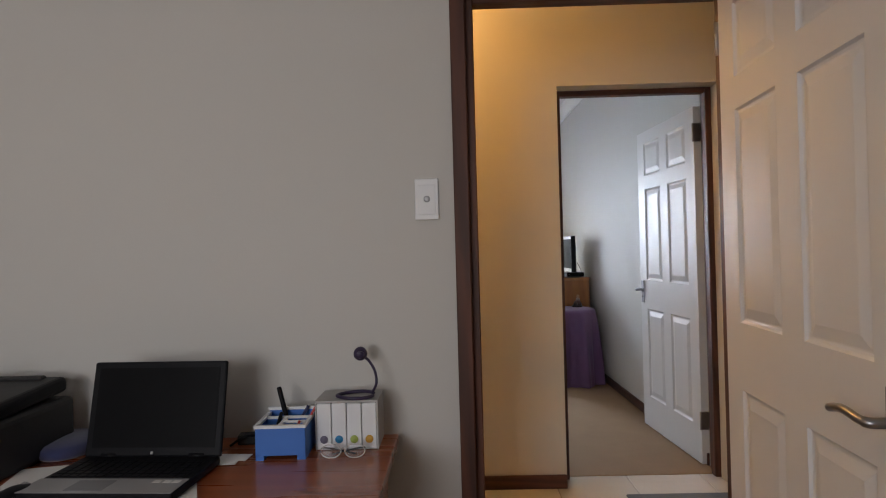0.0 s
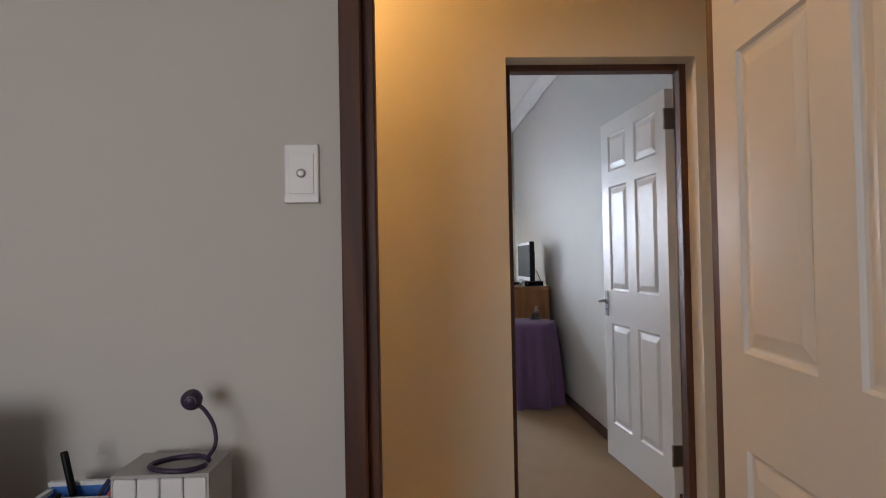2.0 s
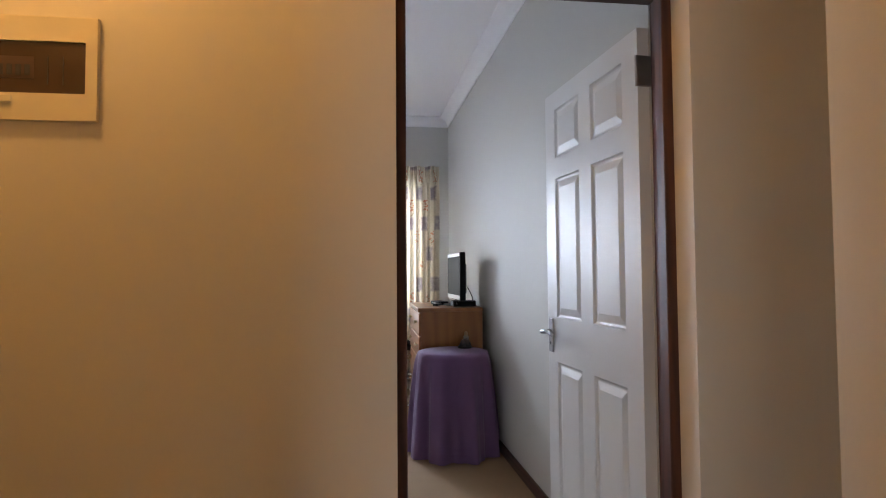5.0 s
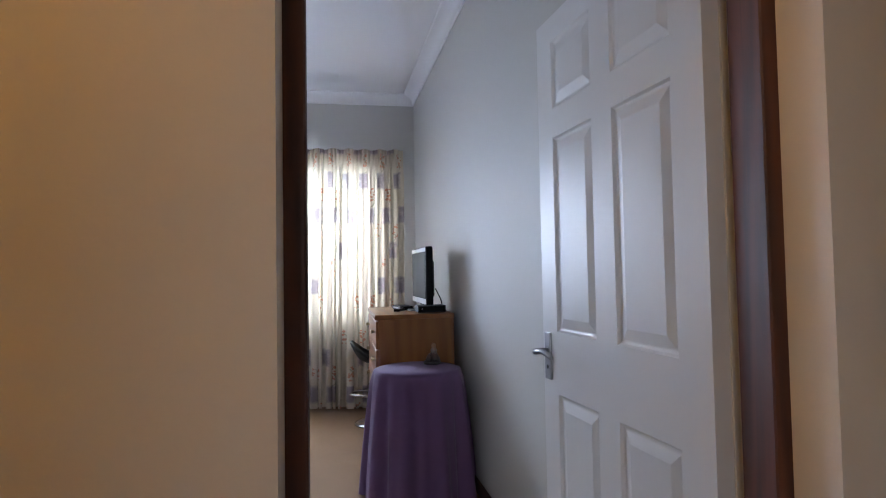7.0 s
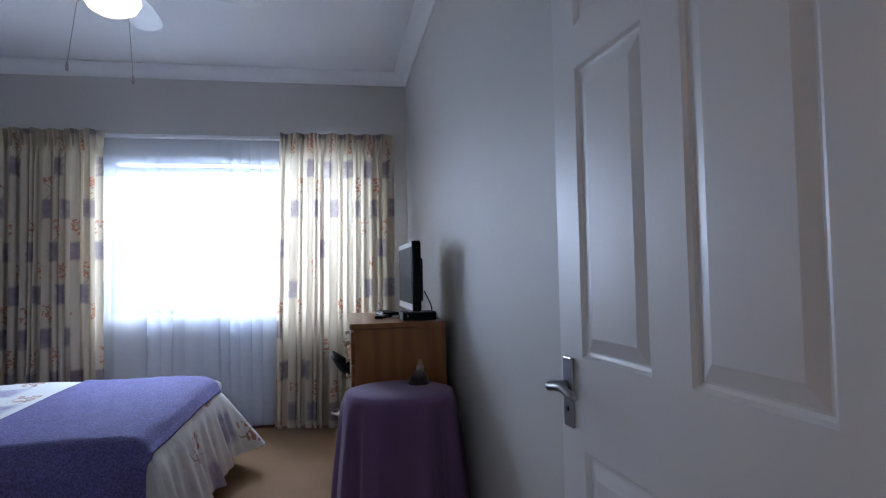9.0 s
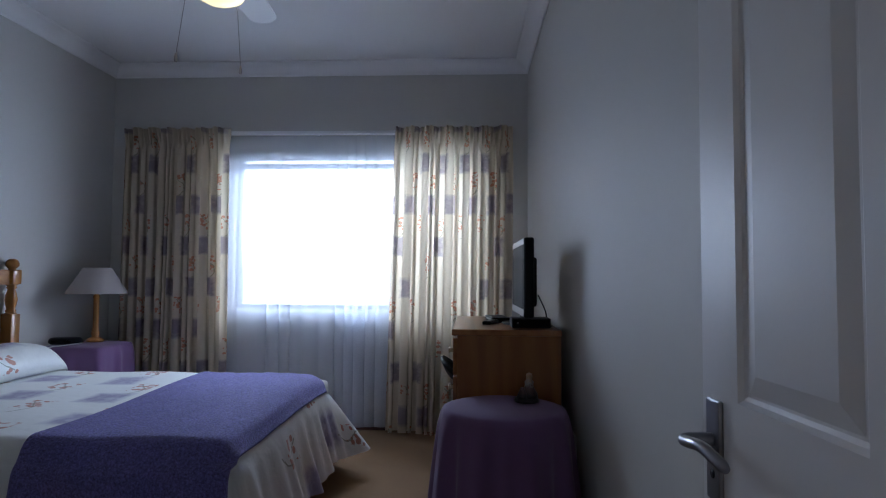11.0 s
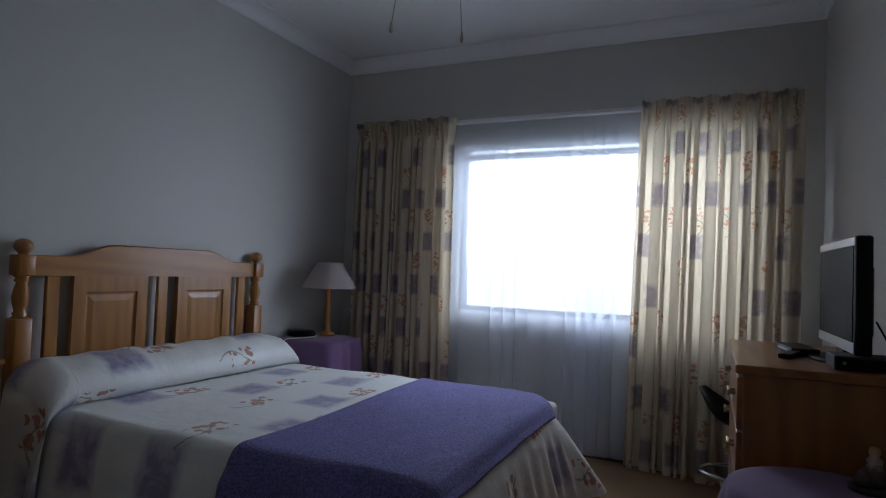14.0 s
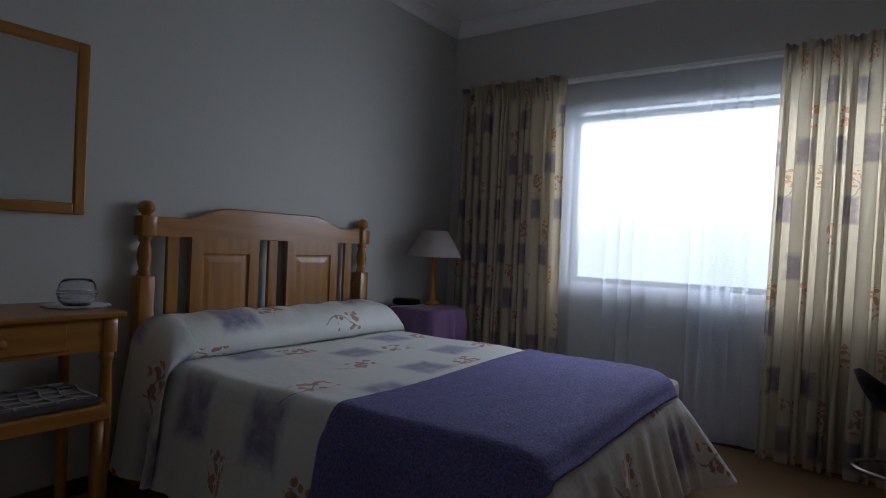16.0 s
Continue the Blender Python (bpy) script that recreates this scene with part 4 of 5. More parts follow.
def drape(i, ring, s, drop):
    """A point of the hanging side, s from 0 at the edge to 1 at the hem."""
    x, y, nx, ny = ring[i]
    z0 = lift(min(x, BX1 - 0.001), min(max(y, BY0), BY1))
    corner = min(1.0, abs(nx * ny) * 2.6)
    fold = 0.020 * math.sin(i * 0.42 + 1.1 * math.sin(i * 0.13)) + 0.012 * math.sin(i * 0.95)
    reach = 0.012 * min(1.0, s * 6) + 0.055 * s + fold * s + (0.17 if y > 6.5 else 0.02) * corner * s
    if nx > 0.9:
        reach += 0.045 * s
    hem = drop
    z = z0 - (z0 - hem) * s + 0.012 * math.sin(i * 0.21) * s
    if s < 0.12:
        z = z0 - (z0 - hem) * s * 0.9
    return (x + nx * reach, y + ny * reach, z), z0 - z


def bedspread():
    ring = spread_ring()
    N = len(ring) - 1

    def side(u, v):
        i = round(u * N)
        x, y, nx, ny = ring[i]
        p, d = drape(i, ring, v, 0.10 if abs(nx) < 0.5 else 0.15)
        return p, (x + nx * d, y + ny * d)

    def top(u, v):
        x = BX0 + (BX1 - BX0) * u
        y = BY0 + (BY1 - BY0) * v
        # round the two foot corners
        r = corner_radius(y)
        cx, cy = x - (BX1 - r), abs(y - (BY0 + BY1) / 2) - ((BY1 - BY0) / 2 - r)
        if cx > 0 and cy > 0:
            m = max(cx, cy)
            l = math.hypot(cx, cy)
            k = m / l if l else 1
            x = BX1 - r + cx * k
            y = (BY0 + BY1) / 2 + math.copysign((BY1 - BY0) / 2 - r + cy * k, y - (BY0 + BY1) / 2)
        return (x, y, lift(min(x, BX1 - 0.001), y)), (x, y)

    t = thing("bedspread", "cream bedspread with lavender blocks drawn up over the pillows", "bedspread")
    part("cover", sheet(170, 150, top), SPREAD, t)
    part("valance", sheet(N, 24, side), SPREAD, t, "hanging sides of the bedspread")
    # the end drawn over the pillows, tucked in below them and hanging over the near side
    outline = smooth_path([(-0.415, 0.002, 0), (-0.378, 0.022, 0), (-0.362, 0.065, 0), (-0.385, 0.115, 0), (-0.435, 0.152, 0), (-0.505, 0.174, 0), (-0.58, 0.182, 0), (-0.655, 0.172, 0)], 5)
    R, length, hang = 0.13, BY1 - BY0 - 0.14, 0.42
    total = length + R * math.pi / 2 + hang

    def roll(u, v):
        k = v * (len(outline) - 1)
        i = min(int(k), len(outline) - 2)
        px, pz = (outline[i][c] + (outline[i + 1][c] - outline[i][c]) * (k - i) for c in (0, 1))
        w = u * total
        y, z = BY1 - 0.05 - w, 0.577 + pz
        x = px + 0.006 * math.sin(5 * w + 1) + 0.004 * math.sin(17 * w)
        if w < 0.13:
            z = 0.577 + pz * math.sqrt(max(0.0, 1 - (1 - w / 0.13) ** 2))
        if w <= length:
            z += 0.004 * math.sin(7 * w) * (pz / 0.18) + 0.004 * math.sin(31 * w + 9 * v) * (pz / 0.18)
        elif w < length + R * math.pi / 2:
            a = (w - length) / R
            y = BY1 - 0.05 - length - R * math.sin(a)
            z -= R * (1 - math.cos(a))
        else:
            s = (w - length - R * math.pi / 2) / hang
            y = BY1 - 0.05 - length - R - 0.065 * s - (0.012 + 0.016 * s) * math.sin(9 * v + 0.6)
            z -= R + (z - R - 0.11) * s
            x += 0.05 * s * (1 - v)
        return (x, y, z), (v * 0.40 - 0.62, y if w < length else BY0 - (w - length))

    part("pillow_end", sheet(120, 30, roll), SPREAD, t, "end drawn over the pillows and tucked")


bedspread()


def throw():
    x0, x1 = 0.52, BX1 + 0.012

    def shape(u, v):
        x = x0 + (x1 - x0) * u + 0.02 * (1 - u) * math.sin(4 * v)
        w = v * (BY1 - BY0 + 0.05 + 0.31)
        hang = 0.30
        if w < hang:
            y = BY0 - 0.030 - 0.022 * math.sin(u * 11 + 0.5) * (1 - w / hang) - 0.03 * (1 - w / hang)
            z = lift(min(x, BX1 - 0.02), BY0) + 0.008 - (hang - w) * 0.97
            if w > hang - 0.05:
                k = (w - hang + 0.05) / 0.05
                y += 0.026 * k * k
                z += 0.006 * k * k
        else:
            y = BY0 + (w - hang)
            z = lift(min(x, BX1 - 0.002), min(y, BY1 - 0.001)) + 0.012
            if y > BY1:
                z -= (y - BY1) * 0.9
                y = BY1 + 0.02
        z += 0.002 * math.sin(40 * u) * math.sin(36 * v)
        r = corner_radius(BY1)
        if y > BY1 - r:
            far = min(y - (BY1 - r), r)
            edge = BX1 + 0.006 - r + math.sqrt(max(0.0, r * r - far * far))
            if x > edge:
                z -= 0.5 * min(0.09, x - edge)
                x = edge + 0.12 * (x - edge)
                z = min(z, lift(min(x, BX1 - 0.002), min(y, BY1 - 0.001)) + 0.012)
        if x > BX1 - 0.02:
            z -= 0.006
        return (x, y, z), (x, w)

    t = thing("bed_throw", "lavender blue terry throw with fringe across the bed foot", "throw")
    part("cloth", sheet(70, 150, shape, 0.010), THROW, t)
    bm = bmesh.new()
    rng = random.Random(5)
    for k in range(84):
        u = (k + 0.5) / 84
        (x, y, z), _ = shape(u, 0.0)
        dx, dy = rng.uniform(-0.006, 0.006), rng.uniform(-0.012, 0.004)
        tube([(x, y, z + 0.004), (x + dx * 0.4, y + dy * 0.5, z - 0.03), (x + dx, y + dy, z - rng.uniform(0.065, 0.09))], [0.0034, 0.003, 0.0016], 5, bm)
    tagged(part("fringe", bm, THROW, t, "short knotted fringe"), kind="stuff")


throw()

# ---------- bedside table and lamp ----------


def draped_table(name, label, m, half, height, flare, folds, seed, square):
    """A small table hidden under a cloth that hangs to the floor in soft folds."""
    t = thing(name, label, "table", m)
    part("tabletop", lathe([(0, height - 0.05), (half - 0.03, height - 0.05), (half - 0.03, height - 0.02), (0, height - 0.02)], 32), PINE, t)
    part("pedestal", lathe([(0.10, 0), (0.10, 0.02), (0.03, 0.05), (0.025, height - 0.06), (0.06, height - 0.03)], 20), PINE, t)

    def radius(a):
        if not square:
            return half
        c, s = abs(math.cos(a)), abs(math.sin(a))
        return half / (c ** 6 + s ** 6) ** (1 / 6)

    def shape(u, v):
        a = 2 * math.pi * u
        R = radius(a)
        if v < 0.3:
            r = R * v / 0.3
            z = height - 0.012 * (v / 0.3) ** 8
            return (r * math.cos(a), r * math.sin(a), z), (r * math.cos(a), r * math.sin(a))
        s = (v - 0.3) / 0.7
        wave = math.sin(folds * a + seed + 0.7 * math.sin(2 * a)) + 0.4 * math.sin((2 * folds + 1) * a + seed)
        r = R + 0.008 * min(1, s * 10) + flare * s ** 0.8 + (0.024 if square else 0.030) * wave * s ** 0.6
        z = height - 0.012 - (height - 0.018) * s
        return (r * math.cos(a), r * math.sin(a), z), (r * math.cos(a), r * math.sin(a) - s)

    c = thing(name.replace("table", "tablecloth"), "purple cotton tablecloth hanging to the carpet in folds", "tablecloth", m)
    part("cloth", sheet(160, 40, shape, 0.0, True), PURPLE, c)
    return t


draped_table("side_table", "small round side table under a purple cloth", pose(2.262, 6.105, 0), 0.236, 0.68, 0.050, 9, 0.5, False)
draped_table("bedside_table", "square bedside table under a purple cloth", pose(-0.495, 7.74, 0), 0.215, 0.70, 0.015, 8, 1.9, True)

tl = thing("table_lamp", "turned pine table lamp with a pale cone shade", "lamp", pose(-0.50, 7.82, 0.702))
part("column", lathe([(0.055, 0), (0.058, 0.012), (0.045, 0.022), (0.022, 0.034), (0.026, 0.055), (0.024, 0.07), (0.019, 0.10), (0.019, 0.30), (0.023, 0.31), (0.015, 0.33), (0.012, 0.35), (0, 0.35)], 24), PINE, tl)
sh = Nodes("pale_lampshade_cloth")
sh.set(Base_Color=(0.42, 0.37, 0.35), Roughness=0.9)
part("shade", lathe([(0.195, 0.335), (0.088, 0.515), (0.085, 0.515), (0.192, 0.335), (0.195, 0.335)], 40), sh.mat, tl, "pale pleated cone shade")
part("harp", tube([(0, 0, 0.35), (0, 0, 0.50)], 0.004), BRASS, tl)
for a in (0, 2.09, 4.19):
    part("spoke", tube([(0, 0, 0.50), (0.086 * math.cos(a), 0.086 * math.sin(a), 0.508)], 0.002), BRASS, tl)
cr = thing("clock_radio", "black oval clock radio on the bedside table", "clock radio", pose(-0.60, 7.66, 0.702, 0, 0, 12))
part("case", lathe([(0, 0), (0.9, 0), (1.0, 0.25), (0.97, 0.75), (0.85, 1.0), (0, 1.02)], 28), BLACK, cr).matrix_basis = Matrix.Diagonal((0.105, 0.07, 0.042, 1))
part("dial", boxes((-0.06, 0.06, -0.068, -0.060, 0.010, 0.032), bevel=0.002), SCREEN, cr)
solid("white_cable", tube(smooth_path([(-0.50, 7.70, 0.708), (-0.47, 7.60, 0.712), (-0.53, 7.53, 0.706), (-0.60, 7.49, 0.69), (-0.62, 7.475, 0.60), (-0.61, 7.47, 0.50)], 8), 0.0032), WHITE_PLASTIC, "white power cord trailing over the bedside table", "cord")

# ---------- dresser, television and stool ----------


def dresser():
    t = thing("chest_of_drawers", "golden oak five-drawer chest with short brass pulls", "dresser", pose(2.055, 6.37, 0))
    W, D, H = 0.84, 0.465, 0.945          # along y, along x, up
    for y in (0.0, W - 0.02):
        part("side_panel", boxes((0.018, D, y, y + 0.02, 0.0, H - 0.028), bevel=0.002), OAK, t)
    part("back_panel", boxes((D - 0.01, D - 0.001, 0.02, W - 0.02, 0.03, H - 0.028)), OAK, t)
    part("bottom_panel", boxes((0.03, D - 0.01, 0.02, W - 0.02, 0.06, 0.078)), OAK, t)
    part("top", boxes((-0.006, D + 0.002, -0.008, W + 0.008, H - 0.028, H), bevel=0.005, seg=2), OAK_Y, t)
    part("plinth", boxes((0.03, 0.045, 0.02, W - 0.02, 0, 0.06), bevel=0.002), OAK_Y, t)
    z = 0.082
    for k in range(5):
        h = 0.165
        d = part("drawer", boxes((0.0, 0.018, 0.004, W - 0.004, z, z + h - 0.006), bevel=0.003), OAK_Y, t)
        for y in (0.14, W - 0.14):
            part("handle", boxes((-0.024, -0.016, y - 0.034, y + 0.034, z + h * 0.5, z + h * 0.5 + 0.020), (-0.020, 0.0, y - 0.030, y - 0.022, z + h * 0.5 + 0.004, z + h * 0.5 + 0.016), (-0.020, 0.0, y + 0.022, y + 0.030, z + h * 0.5 + 0.004, z + h * 0.5 + 0.016), bevel=0.002), BRASS, d, "short brass pull")
        z += h + 0.001
    return t


dresser()
tv = thing("television", "small flat-screen television on the chest of drawers", "television", pose(2.375, 6.72, 0.945, 0, 0, 1.5))
part("case", boxes((-0.016, 0.030, -0.275, 0.275, 0.045, 0.405), bevel=0.008, seg=2), BLACK, tv)
part("screen", boxes((-0.0185, -0.0155, -0.255, 0.255, 0.085, 0.372)), TV_SCREEN, tv)
part("bezel_top", boxes((-0.0180, -0.0150, -0.268, 0.268, 0.375, 0.400), bevel=0.001), GREY_PLASTIC, tv, "silver strip above the screen")
part("bezel_bottom", boxes((-0.0180, -0.0150, -0.268, 0.268, 0.050, 0.082), bevel=0.001), GREY_PLASTIC, tv)
part("neck", boxes((0.0, 0.035, -0.05, 0.05, 0.012, 0.10), bevel=0.004), BLACK, tv)
part("foot", lathe([(0, 0), (0.95, 0), (1.0, 0.4), (0.9, 0.8), (0, 1.0)], 30), BLACK, tv).matrix_basis = Matrix.Diagonal((0.095, 0.16, 0.014, 1))
part("back_bulge", boxes((0.030, 0.055, -0.18, 0.18, 0.09, 0.32), bevel=0.012, seg=2), BLACK_MATT, tv)
bx = thing("set_top_box", "black set-top box in front of the television", "set-top box", pose(2.395, 6.48, 0.945, 0, 0, 2))
part("case", boxes((-0.085, 0.085, -0.06, 0.06, 0.004, 0.046), bevel=0.003), BLACK_MATT, bx)
part("fascia", boxes((-0.080, 0.080, -0.0625, -0.0595, 0.010, 0.040), bevel=0.001), SCREEN, bx)
part("button", lathe([(0.006, -0.002), (0.005, 0)], 12, (-0.06, -0.0625, 0.025), "y"), GREY_PLASTIC, bx)
pl = thing("media_player", "slim black media player under the television", "media player", pose(2.27, 6.86, 0.945, 0, 0, 8))
part("case", boxes((-0.05, 0.04, -0.11, 0.11, 0.0, 0.026), bevel=0.003), BLACK, pl)
part("tray", boxes((-0.052, -0.049, -0.07, 0.07, 0.010, 0.018)), GREY_PLASTIC, pl)
rc = thing("remote_control", "black remote control on the chest of drawers", "remote control", pose(2.23, 6.70, 0.945, 0, 0, 70))
part("case", boxes((-0.08, 0.08, -0.02, 0.02, 0.0, 0.016), bevel=0.004, seg=2), BLACK, rc)
for k in range(5):
    for j in (-1, 0, 1):
        part("button", boxes((-0.06 + 0.024 * k, -0.052 + 0.024 * k, j * 0.011 - 0.0035, j * 0.011 + 0.0035, 0.016, 0.018)), GREY_PLASTIC, rc)
solid("television_cable", tube(smooth_path([(2.44, 6.55, 1.09), (2.47, 6.53, 1.02), (2.475, 6.50, 0.97), (2.485, 6.47, 0.955), (2.50, 6.52, 0.951)], 6), 0.003), BLACK, "black cable looping down behind the television", "cable")


def figurine():
    """One plain upright shape on an oval stand."""
    bm = lathe([(0, 0), (0.048, 0), (0.050, 0.008), (0.044, 0.016), (0, 0.018)], 24)
    lathe([(0.036, 0.015), (0.034, 0.03), (0.022, 0.05), (0.016, 0.066), (0.019, 0.076), (0.010, 0.086), (0.013, 0.096), (0.011, 0.108), (0, 0.113)], 16, (0.012, 0, 0), bm=bm)
    lathe([(0.022, 0.015), (0.020, 0.03), (0.012, 0.045), (0.008, 0.055), (0, 0.06)], 14, (-0.024, -0.005, 0), bm=bm)
    n = Nodes("painted_ornament")
    p = n.place("Object")
    s = n.node("SeparateXYZ")
    n.tree.links.new(p, s.inputs[0])
    v = n.noise(p, 90, 3)
    f = n.math("MULTIPLY_ADD", s.outputs[2], 9.0, n.math("MULTIPLY_ADD", v, 0.5, -0.3))
    n.put(n.ramp(f, [(0.15, (0.02, 0.014, 0.014)), (0.45, (0.10, 0.05, 0.04)), (0.6, (0.30, 0.27, 0.24)), (0.8, (0.42, 0.25, 0.12))]), n.bsdf.inputs["Base Color"])
    n.set(Roughness=0.35)
    return solid("figurine", bm, n.mat, "small dark painted ornament on the purple table", "ornament", m=pose(2.355, 6.175, 0.6802, 0, 0, 30))


figurine()


def stool():
    t = thing("bar_stool", "black moulded swivel stool on a chrome base", "stool", pose(2.145, 7.66, 0))
    part("base", lathe([(0, 0), (0.19, 0), (0.19, 0.008), (0.15, 0.02), (0.05, 0.04), (0.03, 0.06), (0, 0.06)], 40), CHROME, t, "round chrome base")
    part("column", lathe([(0.03, 0.05), (0.03, 0.30), (0.02, 0.302), (0.02, 0.50)], 24), CHROME, t)
    part("footrest", tube([(0.15 * math.cos(a) - 0.06, 0.13 * math.sin(a), 0.24) for a in np.linspace(0, 2 * math.pi, 40, endpoint=False)], 0.010, 8, closed=True), CHROME, t, "chrome foot ring")

    def shell(u, v):
        a = 2 * math.pi * u
        r = 0.20 * v
        back = max(0.0, -math.cos(a)) ** 1.5
        z = 0.50 + 0.03 * v ** 3 + 0.13 * back * v ** 4
        return (r * math.cos(a), r * math.sin(a), z), (u, v)

    part("seat", sheet(48, 14, shell, 0.022, True), BLACK, t, "black moulded seat shell")


stool()
sk = thing("wall_socket", "white wall socket with a plug low on the wall", "wall socket", pose(2.572, 6.36, 0.455, 0, 0, slope))
part("plate", boxes((-0.010, 0, -0.06, 0.06, -0.06, 0.06), bevel=0.002), WHITE_PLASTIC, sk)
part("plug", boxes((-0.045, -0.010, -0.02, 0.02, -0.045, 0.0), bevel=0.006, seg=2), WHITE_PLASTIC, sk)

# ---------- dressing table, stool and mirror ----------
DT = 0.825
dt = thing("dressing_table", "honey pine dressing table with one drawer against the wall", "dressing table", pose(0, 0, 0))
X0, X1, Y0, Y1 = LEFT + 0.02, -0.285, 4.70, 5.605
part("top", boxes((X0, X1, Y0, Y1, DT - 0.022, DT), bevel=0.006, seg=2), PINE_Y, dt)
part("apron", boxes((X1 - 0.045, X1 - 0.025, Y0 + 0.03, Y1 - 0.03, DT - 0.142, DT - 0.022), (X0 + 0.03, X0 + 0.05, Y0 + 0.03, Y1 - 0.03, DT - 0.142, DT - 0.022), (X0 + 0.05, X1 - 0.045, Y1 - 0.05, Y1 - 0.03, DT - 0.142, DT - 0.022)), PINE_Y, dt)
dr = part("drawer", boxes((X1 - 0.025, X1 - 0.012, Y0 + 0.20, Y1 - 0.20, DT - 0.128, DT - 0.032), bevel=0.003), PINE_Y, dt)
for y in (Y0 + 0.42, Y1 - 0.40):
    part("knob", lathe([(0.007, 0), (0.007, 0.012), (0.016, 0.018), (0.016, 0.026), (0, 0.030)], 18, (X1 - 0.012, y, DT - 0.08), "x"), PINE, dr)
for x in (X0 + 0.045, X1 - 0.045):
    for y in (Y0 + 0.05, Y1 - 0.05):
        leg = boxes((x - 0.026, x + 0.026, y - 0.026, y + 0.026, DT - 0.15, DT - 0.022), bevel=0.003)
        lathe([(0.012, 0), (0.016, 0.02), (0.013, 0.04), (0.020, 0.25), (0.023, 0.45), (0.018, DT - 0.19), (0.025, DT - 0.17), (0.022, DT - 0.15)], 18, (x, y, 0), bm=leg)
        part("leg", leg, PINE, dt)
so = thing("dressing_stool", "pine dressing stool with a crocheted dark seat pad", "stool", pose(-0.33, 5.22, 0))
part("seat_frame", boxes((-0.16, 0.16, -0.28, 0.28, 0.47, 0.52), bevel=0.004), PINE_Y, so)
for x in (-0.13, 0.13):
    for y in (-0.25, 0.25):
        part("leg", lathe([(0.014, 0), (0.017, 0.03), (0.020, 0.30), (0.022, 0.47)], 16, (x, y, 0)), PINE, so)
pad = part("seat_pad", boxes((-0.145, 0.145, -0.26, 0.26, 0.52, 0.55), bevel=0.012, seg=3), cloth("dark_seat_cloth", (0.055, 0.04, 0.045), 400, 0.3, 0.1), so, "dark seat pad with white crochet")
# white crochet taken down to grey, the corner's dimness put into its colour
CROCHET = plain("dimmed_crochet", (0.30, 0.27, 0.25), 0.9)
for k in range(9):
    y = -0.24 + 0.06 * k
    part("crochet_band", tube(smooth_path([(-0.14, y, 0.552), (-0.05, y + 0.012, 0.554), (0.05, y - 0.012, 0.554), (0.14, y, 0.552)], 5), 0.0035, 6), CROCHET, pad, "white crochet band")
for k in range(5):
    x = -0.12 + 0.06 * k
    part("crochet_band", tube(smooth_path([(x, -0.25, 0.552), (x + 0.01, 0.0, 0.555), (x, 0.25, 0.552)], 6), 0.003, 6), CROCHET, pad)
mi = thing("wall_mirror", "rectangular wall mirror in a honey pine frame", "mirror", pose(LEFT, 5.322, 1.535))
part("frame_side", boxes((0, 0.022, 0.265, 0.31, -0.355, 0.355), bevel=0.006, seg=2), PINE, mi)
part("frame_side", boxes((0, 0.022, -0.31, -0.265, -0.355, 0.355), bevel=0.006, seg=2), PINE, mi)
part("frame_rail", boxes((0, 0.022, -0.265, 0.265, 0.31, 0.355), bevel=0.006, seg=2), PINE_Y, mi)
part("frame_rail", boxes((0, 0.022, -0.265, 0.265, -0.355, -0.31), bevel=0.006, seg=2), PINE_Y, mi)
silver = Nodes("mirror_silver")
silver.set(Base_Color=(0.85, 0.86, 0.85), Metallic=1.0, Roughness=0.015)
part("glass", boxes((0.004, 0.010, -0.268, 0.268, -0.313, 0.313)), silver.mat, mi)
dy = thing("doily", "round white crochet doily on the dressing table", "doily", pose(-0.525, 5.53, DT + 0.0005))


def doily(u, v):
    a = 2 * math.pi * u
    r = 0.115 * v * (1 + 0.04 * v * math.sin(14 * a))
    return (r * math.cos(a), r * math.sin(a), 0.001 + 0.004 * v * abs(math.sin(7 * a)) * v), (u, v)


part("lace", sheet(112, 10, doily, 0.0015, True), PAPER, dy)
gb = thing("glass_bowl", "cut clear glass bowl standing on the doily", "bowl", pose(-0.525, 5.53, DT + 0.004))
crystal = Nodes("clear_glass")
crystal.set(Base_Color=(0.93, 0.95, 1.0), Roughness=0.06, Transmission_Weight=1.0, IOR=1.35)
bm = lathe([(0, 0), (0.045, 0), (0.062, 0.02), (0.068, 0.05), (0.060, 0.085), (0.048, 0.100), (0.044, 0.100), (0.055, 0.083), (0.062, 0.05), (0.056, 0.022), (0.04, 0.008), (0, 0.008)], 36)
part("bowl", bm, crystal.mat, gb)
part("cut_band", lathe([(0.0685, 0.040), (0.0705, 0.045), (0.0685, 0.05), (0.0705, 0.055), (0.0675, 0.06)], 36), crystal.mat, gb)

# ---------- ceiling fan ----------
fan = thing("ceiling_fan", "white ceiling fan with five blades and a lit glass bowl", "ceiling fan", pose(1.0, 6.33, TOP))
part("canopy", lathe([(0, 0), (0.07, 0), (0.068, -0.02), (0.04, -0.06), (0.015, -0.07), (0, -0.07)], 28), GLOSS_WHITE, fan)
part("rod", lathe([(0.012, -0.06), (0.012, -0.14)], 14), GLOSS_WHITE, fan)
part("motor", lathe([(0.02, -0.125), (0.09, -0.135), (0.12, -0.165), (0.12, -0.235), (0.10, -0.260), (0.05, -0.275), (0.05, -0.305), (0.08, -0.325), (0.085, -0.350), (0, -0.350)], 36), GLOSS_WHITE, fan)
part("light_bowl", lathe([(0.088, -0.350), (0.115, -0.365), (0.120, -0.390), (0.10, -0.425), (0.06, -0.447), (0, -0.455)], 36), glow("lit_fan_glass", (1.0, 0.80, 0.40), 3.8), fan, "glowing cream glass bowl")
blade_bm = bmesh.new()
pts = []
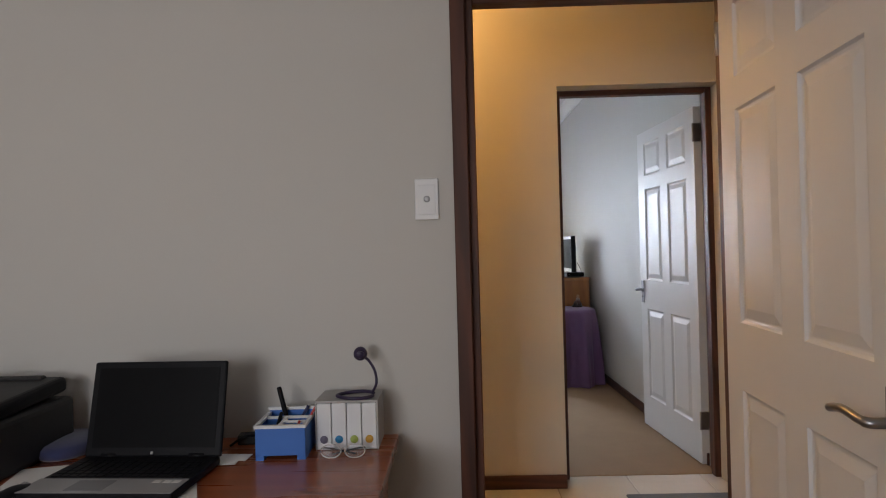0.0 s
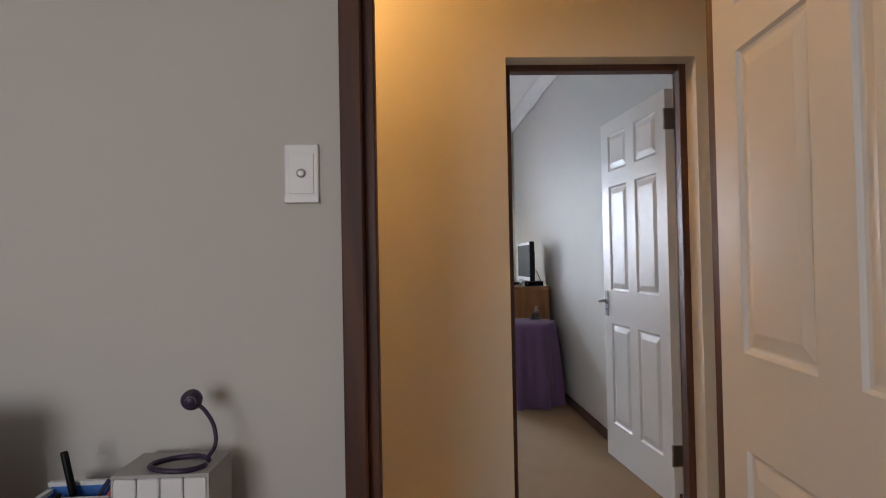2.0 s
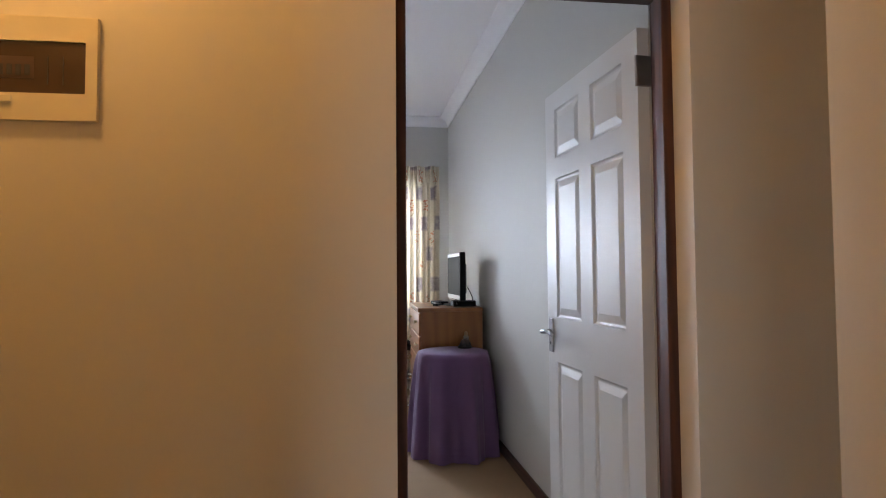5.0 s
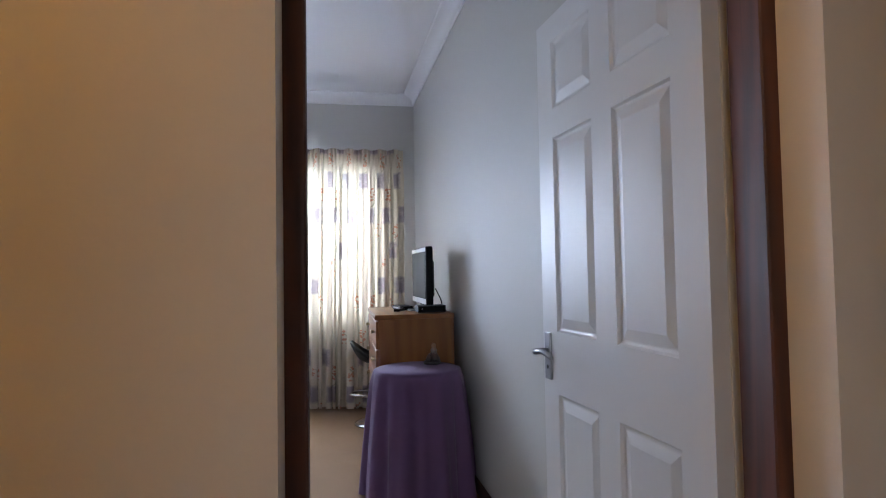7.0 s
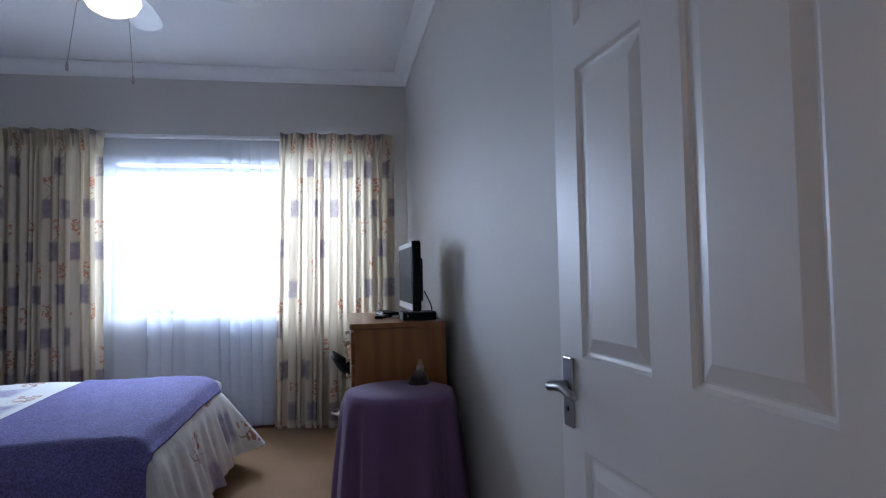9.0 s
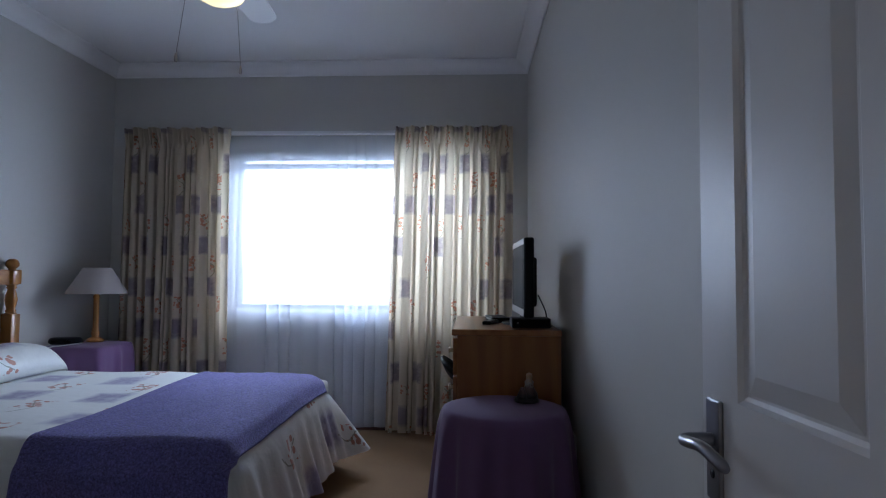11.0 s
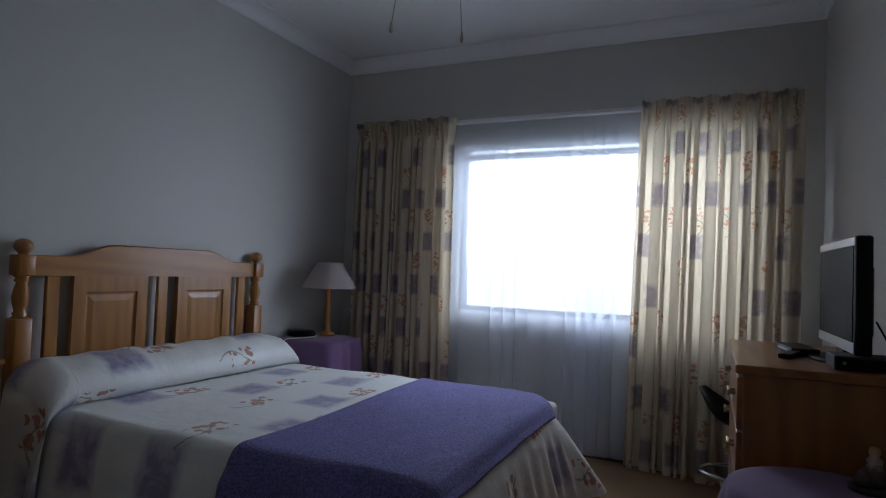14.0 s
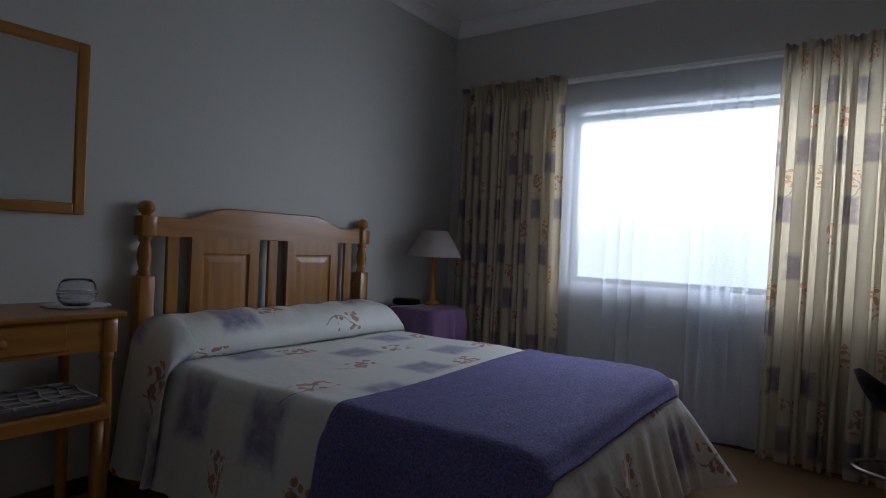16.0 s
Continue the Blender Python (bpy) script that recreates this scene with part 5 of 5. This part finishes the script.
for k in range(13):
    t = k / 12
    w = 0.045 + 0.030 * min(1, t * 2.2)
    if t > 0.85:
        w *= math.sqrt(max(0.05, 1 - ((t - 0.85) / 0.16) ** 2))
    pts.append((0.19 + 0.50 * t, w))
rows = [[blade_bm.verts.new((x, sy * w, sz - 0.13 * sy * w)) for sy, sz in ((-1, 0.003), (1, 0.003), (1, -0.003), (-1, -0.003))] for x, w in pts]
for a, b in zip(rows, rows[1:]):
    for k in range(4):
        blade_bm.faces.new((a[k], a[(k + 1) % 4], b[(k + 1) % 4], b[k]))
blade_bm.faces.new(rows[0][::-1]), blade_bm.faces.new(rows[-1])
blade = mesh_of("blade", blade_bm, GLOSS_WHITE)
arm = mesh_of("blade_iron", boxes((0.10, 0.23, -0.018, 0.018, -0.012, -0.004), bevel=0.002), GLOSS_WHITE)
for k in range(5):
    b = new("blade", blade)
    b.parent = fan
    b.matrix_basis = pose(0, 0, -0.240, 0, 0, 93 + 72 * k)
    i = new("blade_iron", arm)
    i.parent = b
for dx, dy, h in ((-0.085, -0.022, 0.733), (0.013, 0.095, 0.710)):
    c = part("pull_cord", tube([(dx, dy, -0.34), (dx * 1.6, dy * 1.6, -0.42), (dx * 2, dy * 2, -h + 0.03)], 0.0016, 5), STEEL, fan)
    part("pull", lathe([(0, 0.042), (0.004, 0.040), (0.008, 0.012), (0.006, 0.0), (0, 0)], 10, (dx * 2, dy * 2, -h)), STEEL, c)

# ---------- outside ----------
solid("ground", boxes((-60, 60, FAR + 0.2, 90, -0.3, -0.2)), cloth("dry_grass", (0.10, 0.11, 0.05), 60, 0.5, 0.3), kind="structure")
# glowing sheet: white sky over a dimmer bluish distance, painted into its emission
sky_glow = Nodes("glowing_sky_backdrop")
s = sky_glow.node("SeparateXYZ")
sky_glow.tree.links.new(sky_glow.place("Object"), s.inputs[0])
sky_glow.put(sky_glow.ramp(sky_glow.math("MULTIPLY_ADD", s.outputs[2], 0.25, sky_glow.math("MULTIPLY", sky_glow.noise(sky_glow.place("Object"), 0.25, 3), 0.3)), [(0.55, (0.52, 0.63, 0.76)), (0.80, (0.95, 0.98, 1.0))]), sky_glow.bsdf.inputs["Emission Color"])
sky_glow.set(Base_Color=(0.5, 0.5, 0.5), Emission_Strength=8.2, Roughness=1.0)
solid("backdrop", boxes((-40, 42, 22.0, 22.2, -0.2, 30)), sky_glow.mat, kind="structure")

# ---------- hall tiles ----------
tile = mesh_of("tile", boxes((0.002, 0.388, 0.002, 0.388, -0.006, 0.0), bevel=0.0015), TILE)
for i in range(-9, 4):
    for j in range(4):
        x, y = 2.105 + 0.39 * i, SET2 + 0.05 - 0.39 * (j + 1)
        if x < -2.0 or x > HALL_END:
            continue
        t = new("tile", tile)
        t.parent = floor_hall
        t.location = (x, y, 0)
        if x + 0.39 > HALL_END:
            t.scale = ((HALL_END - x) / 0.39, 1, 1)
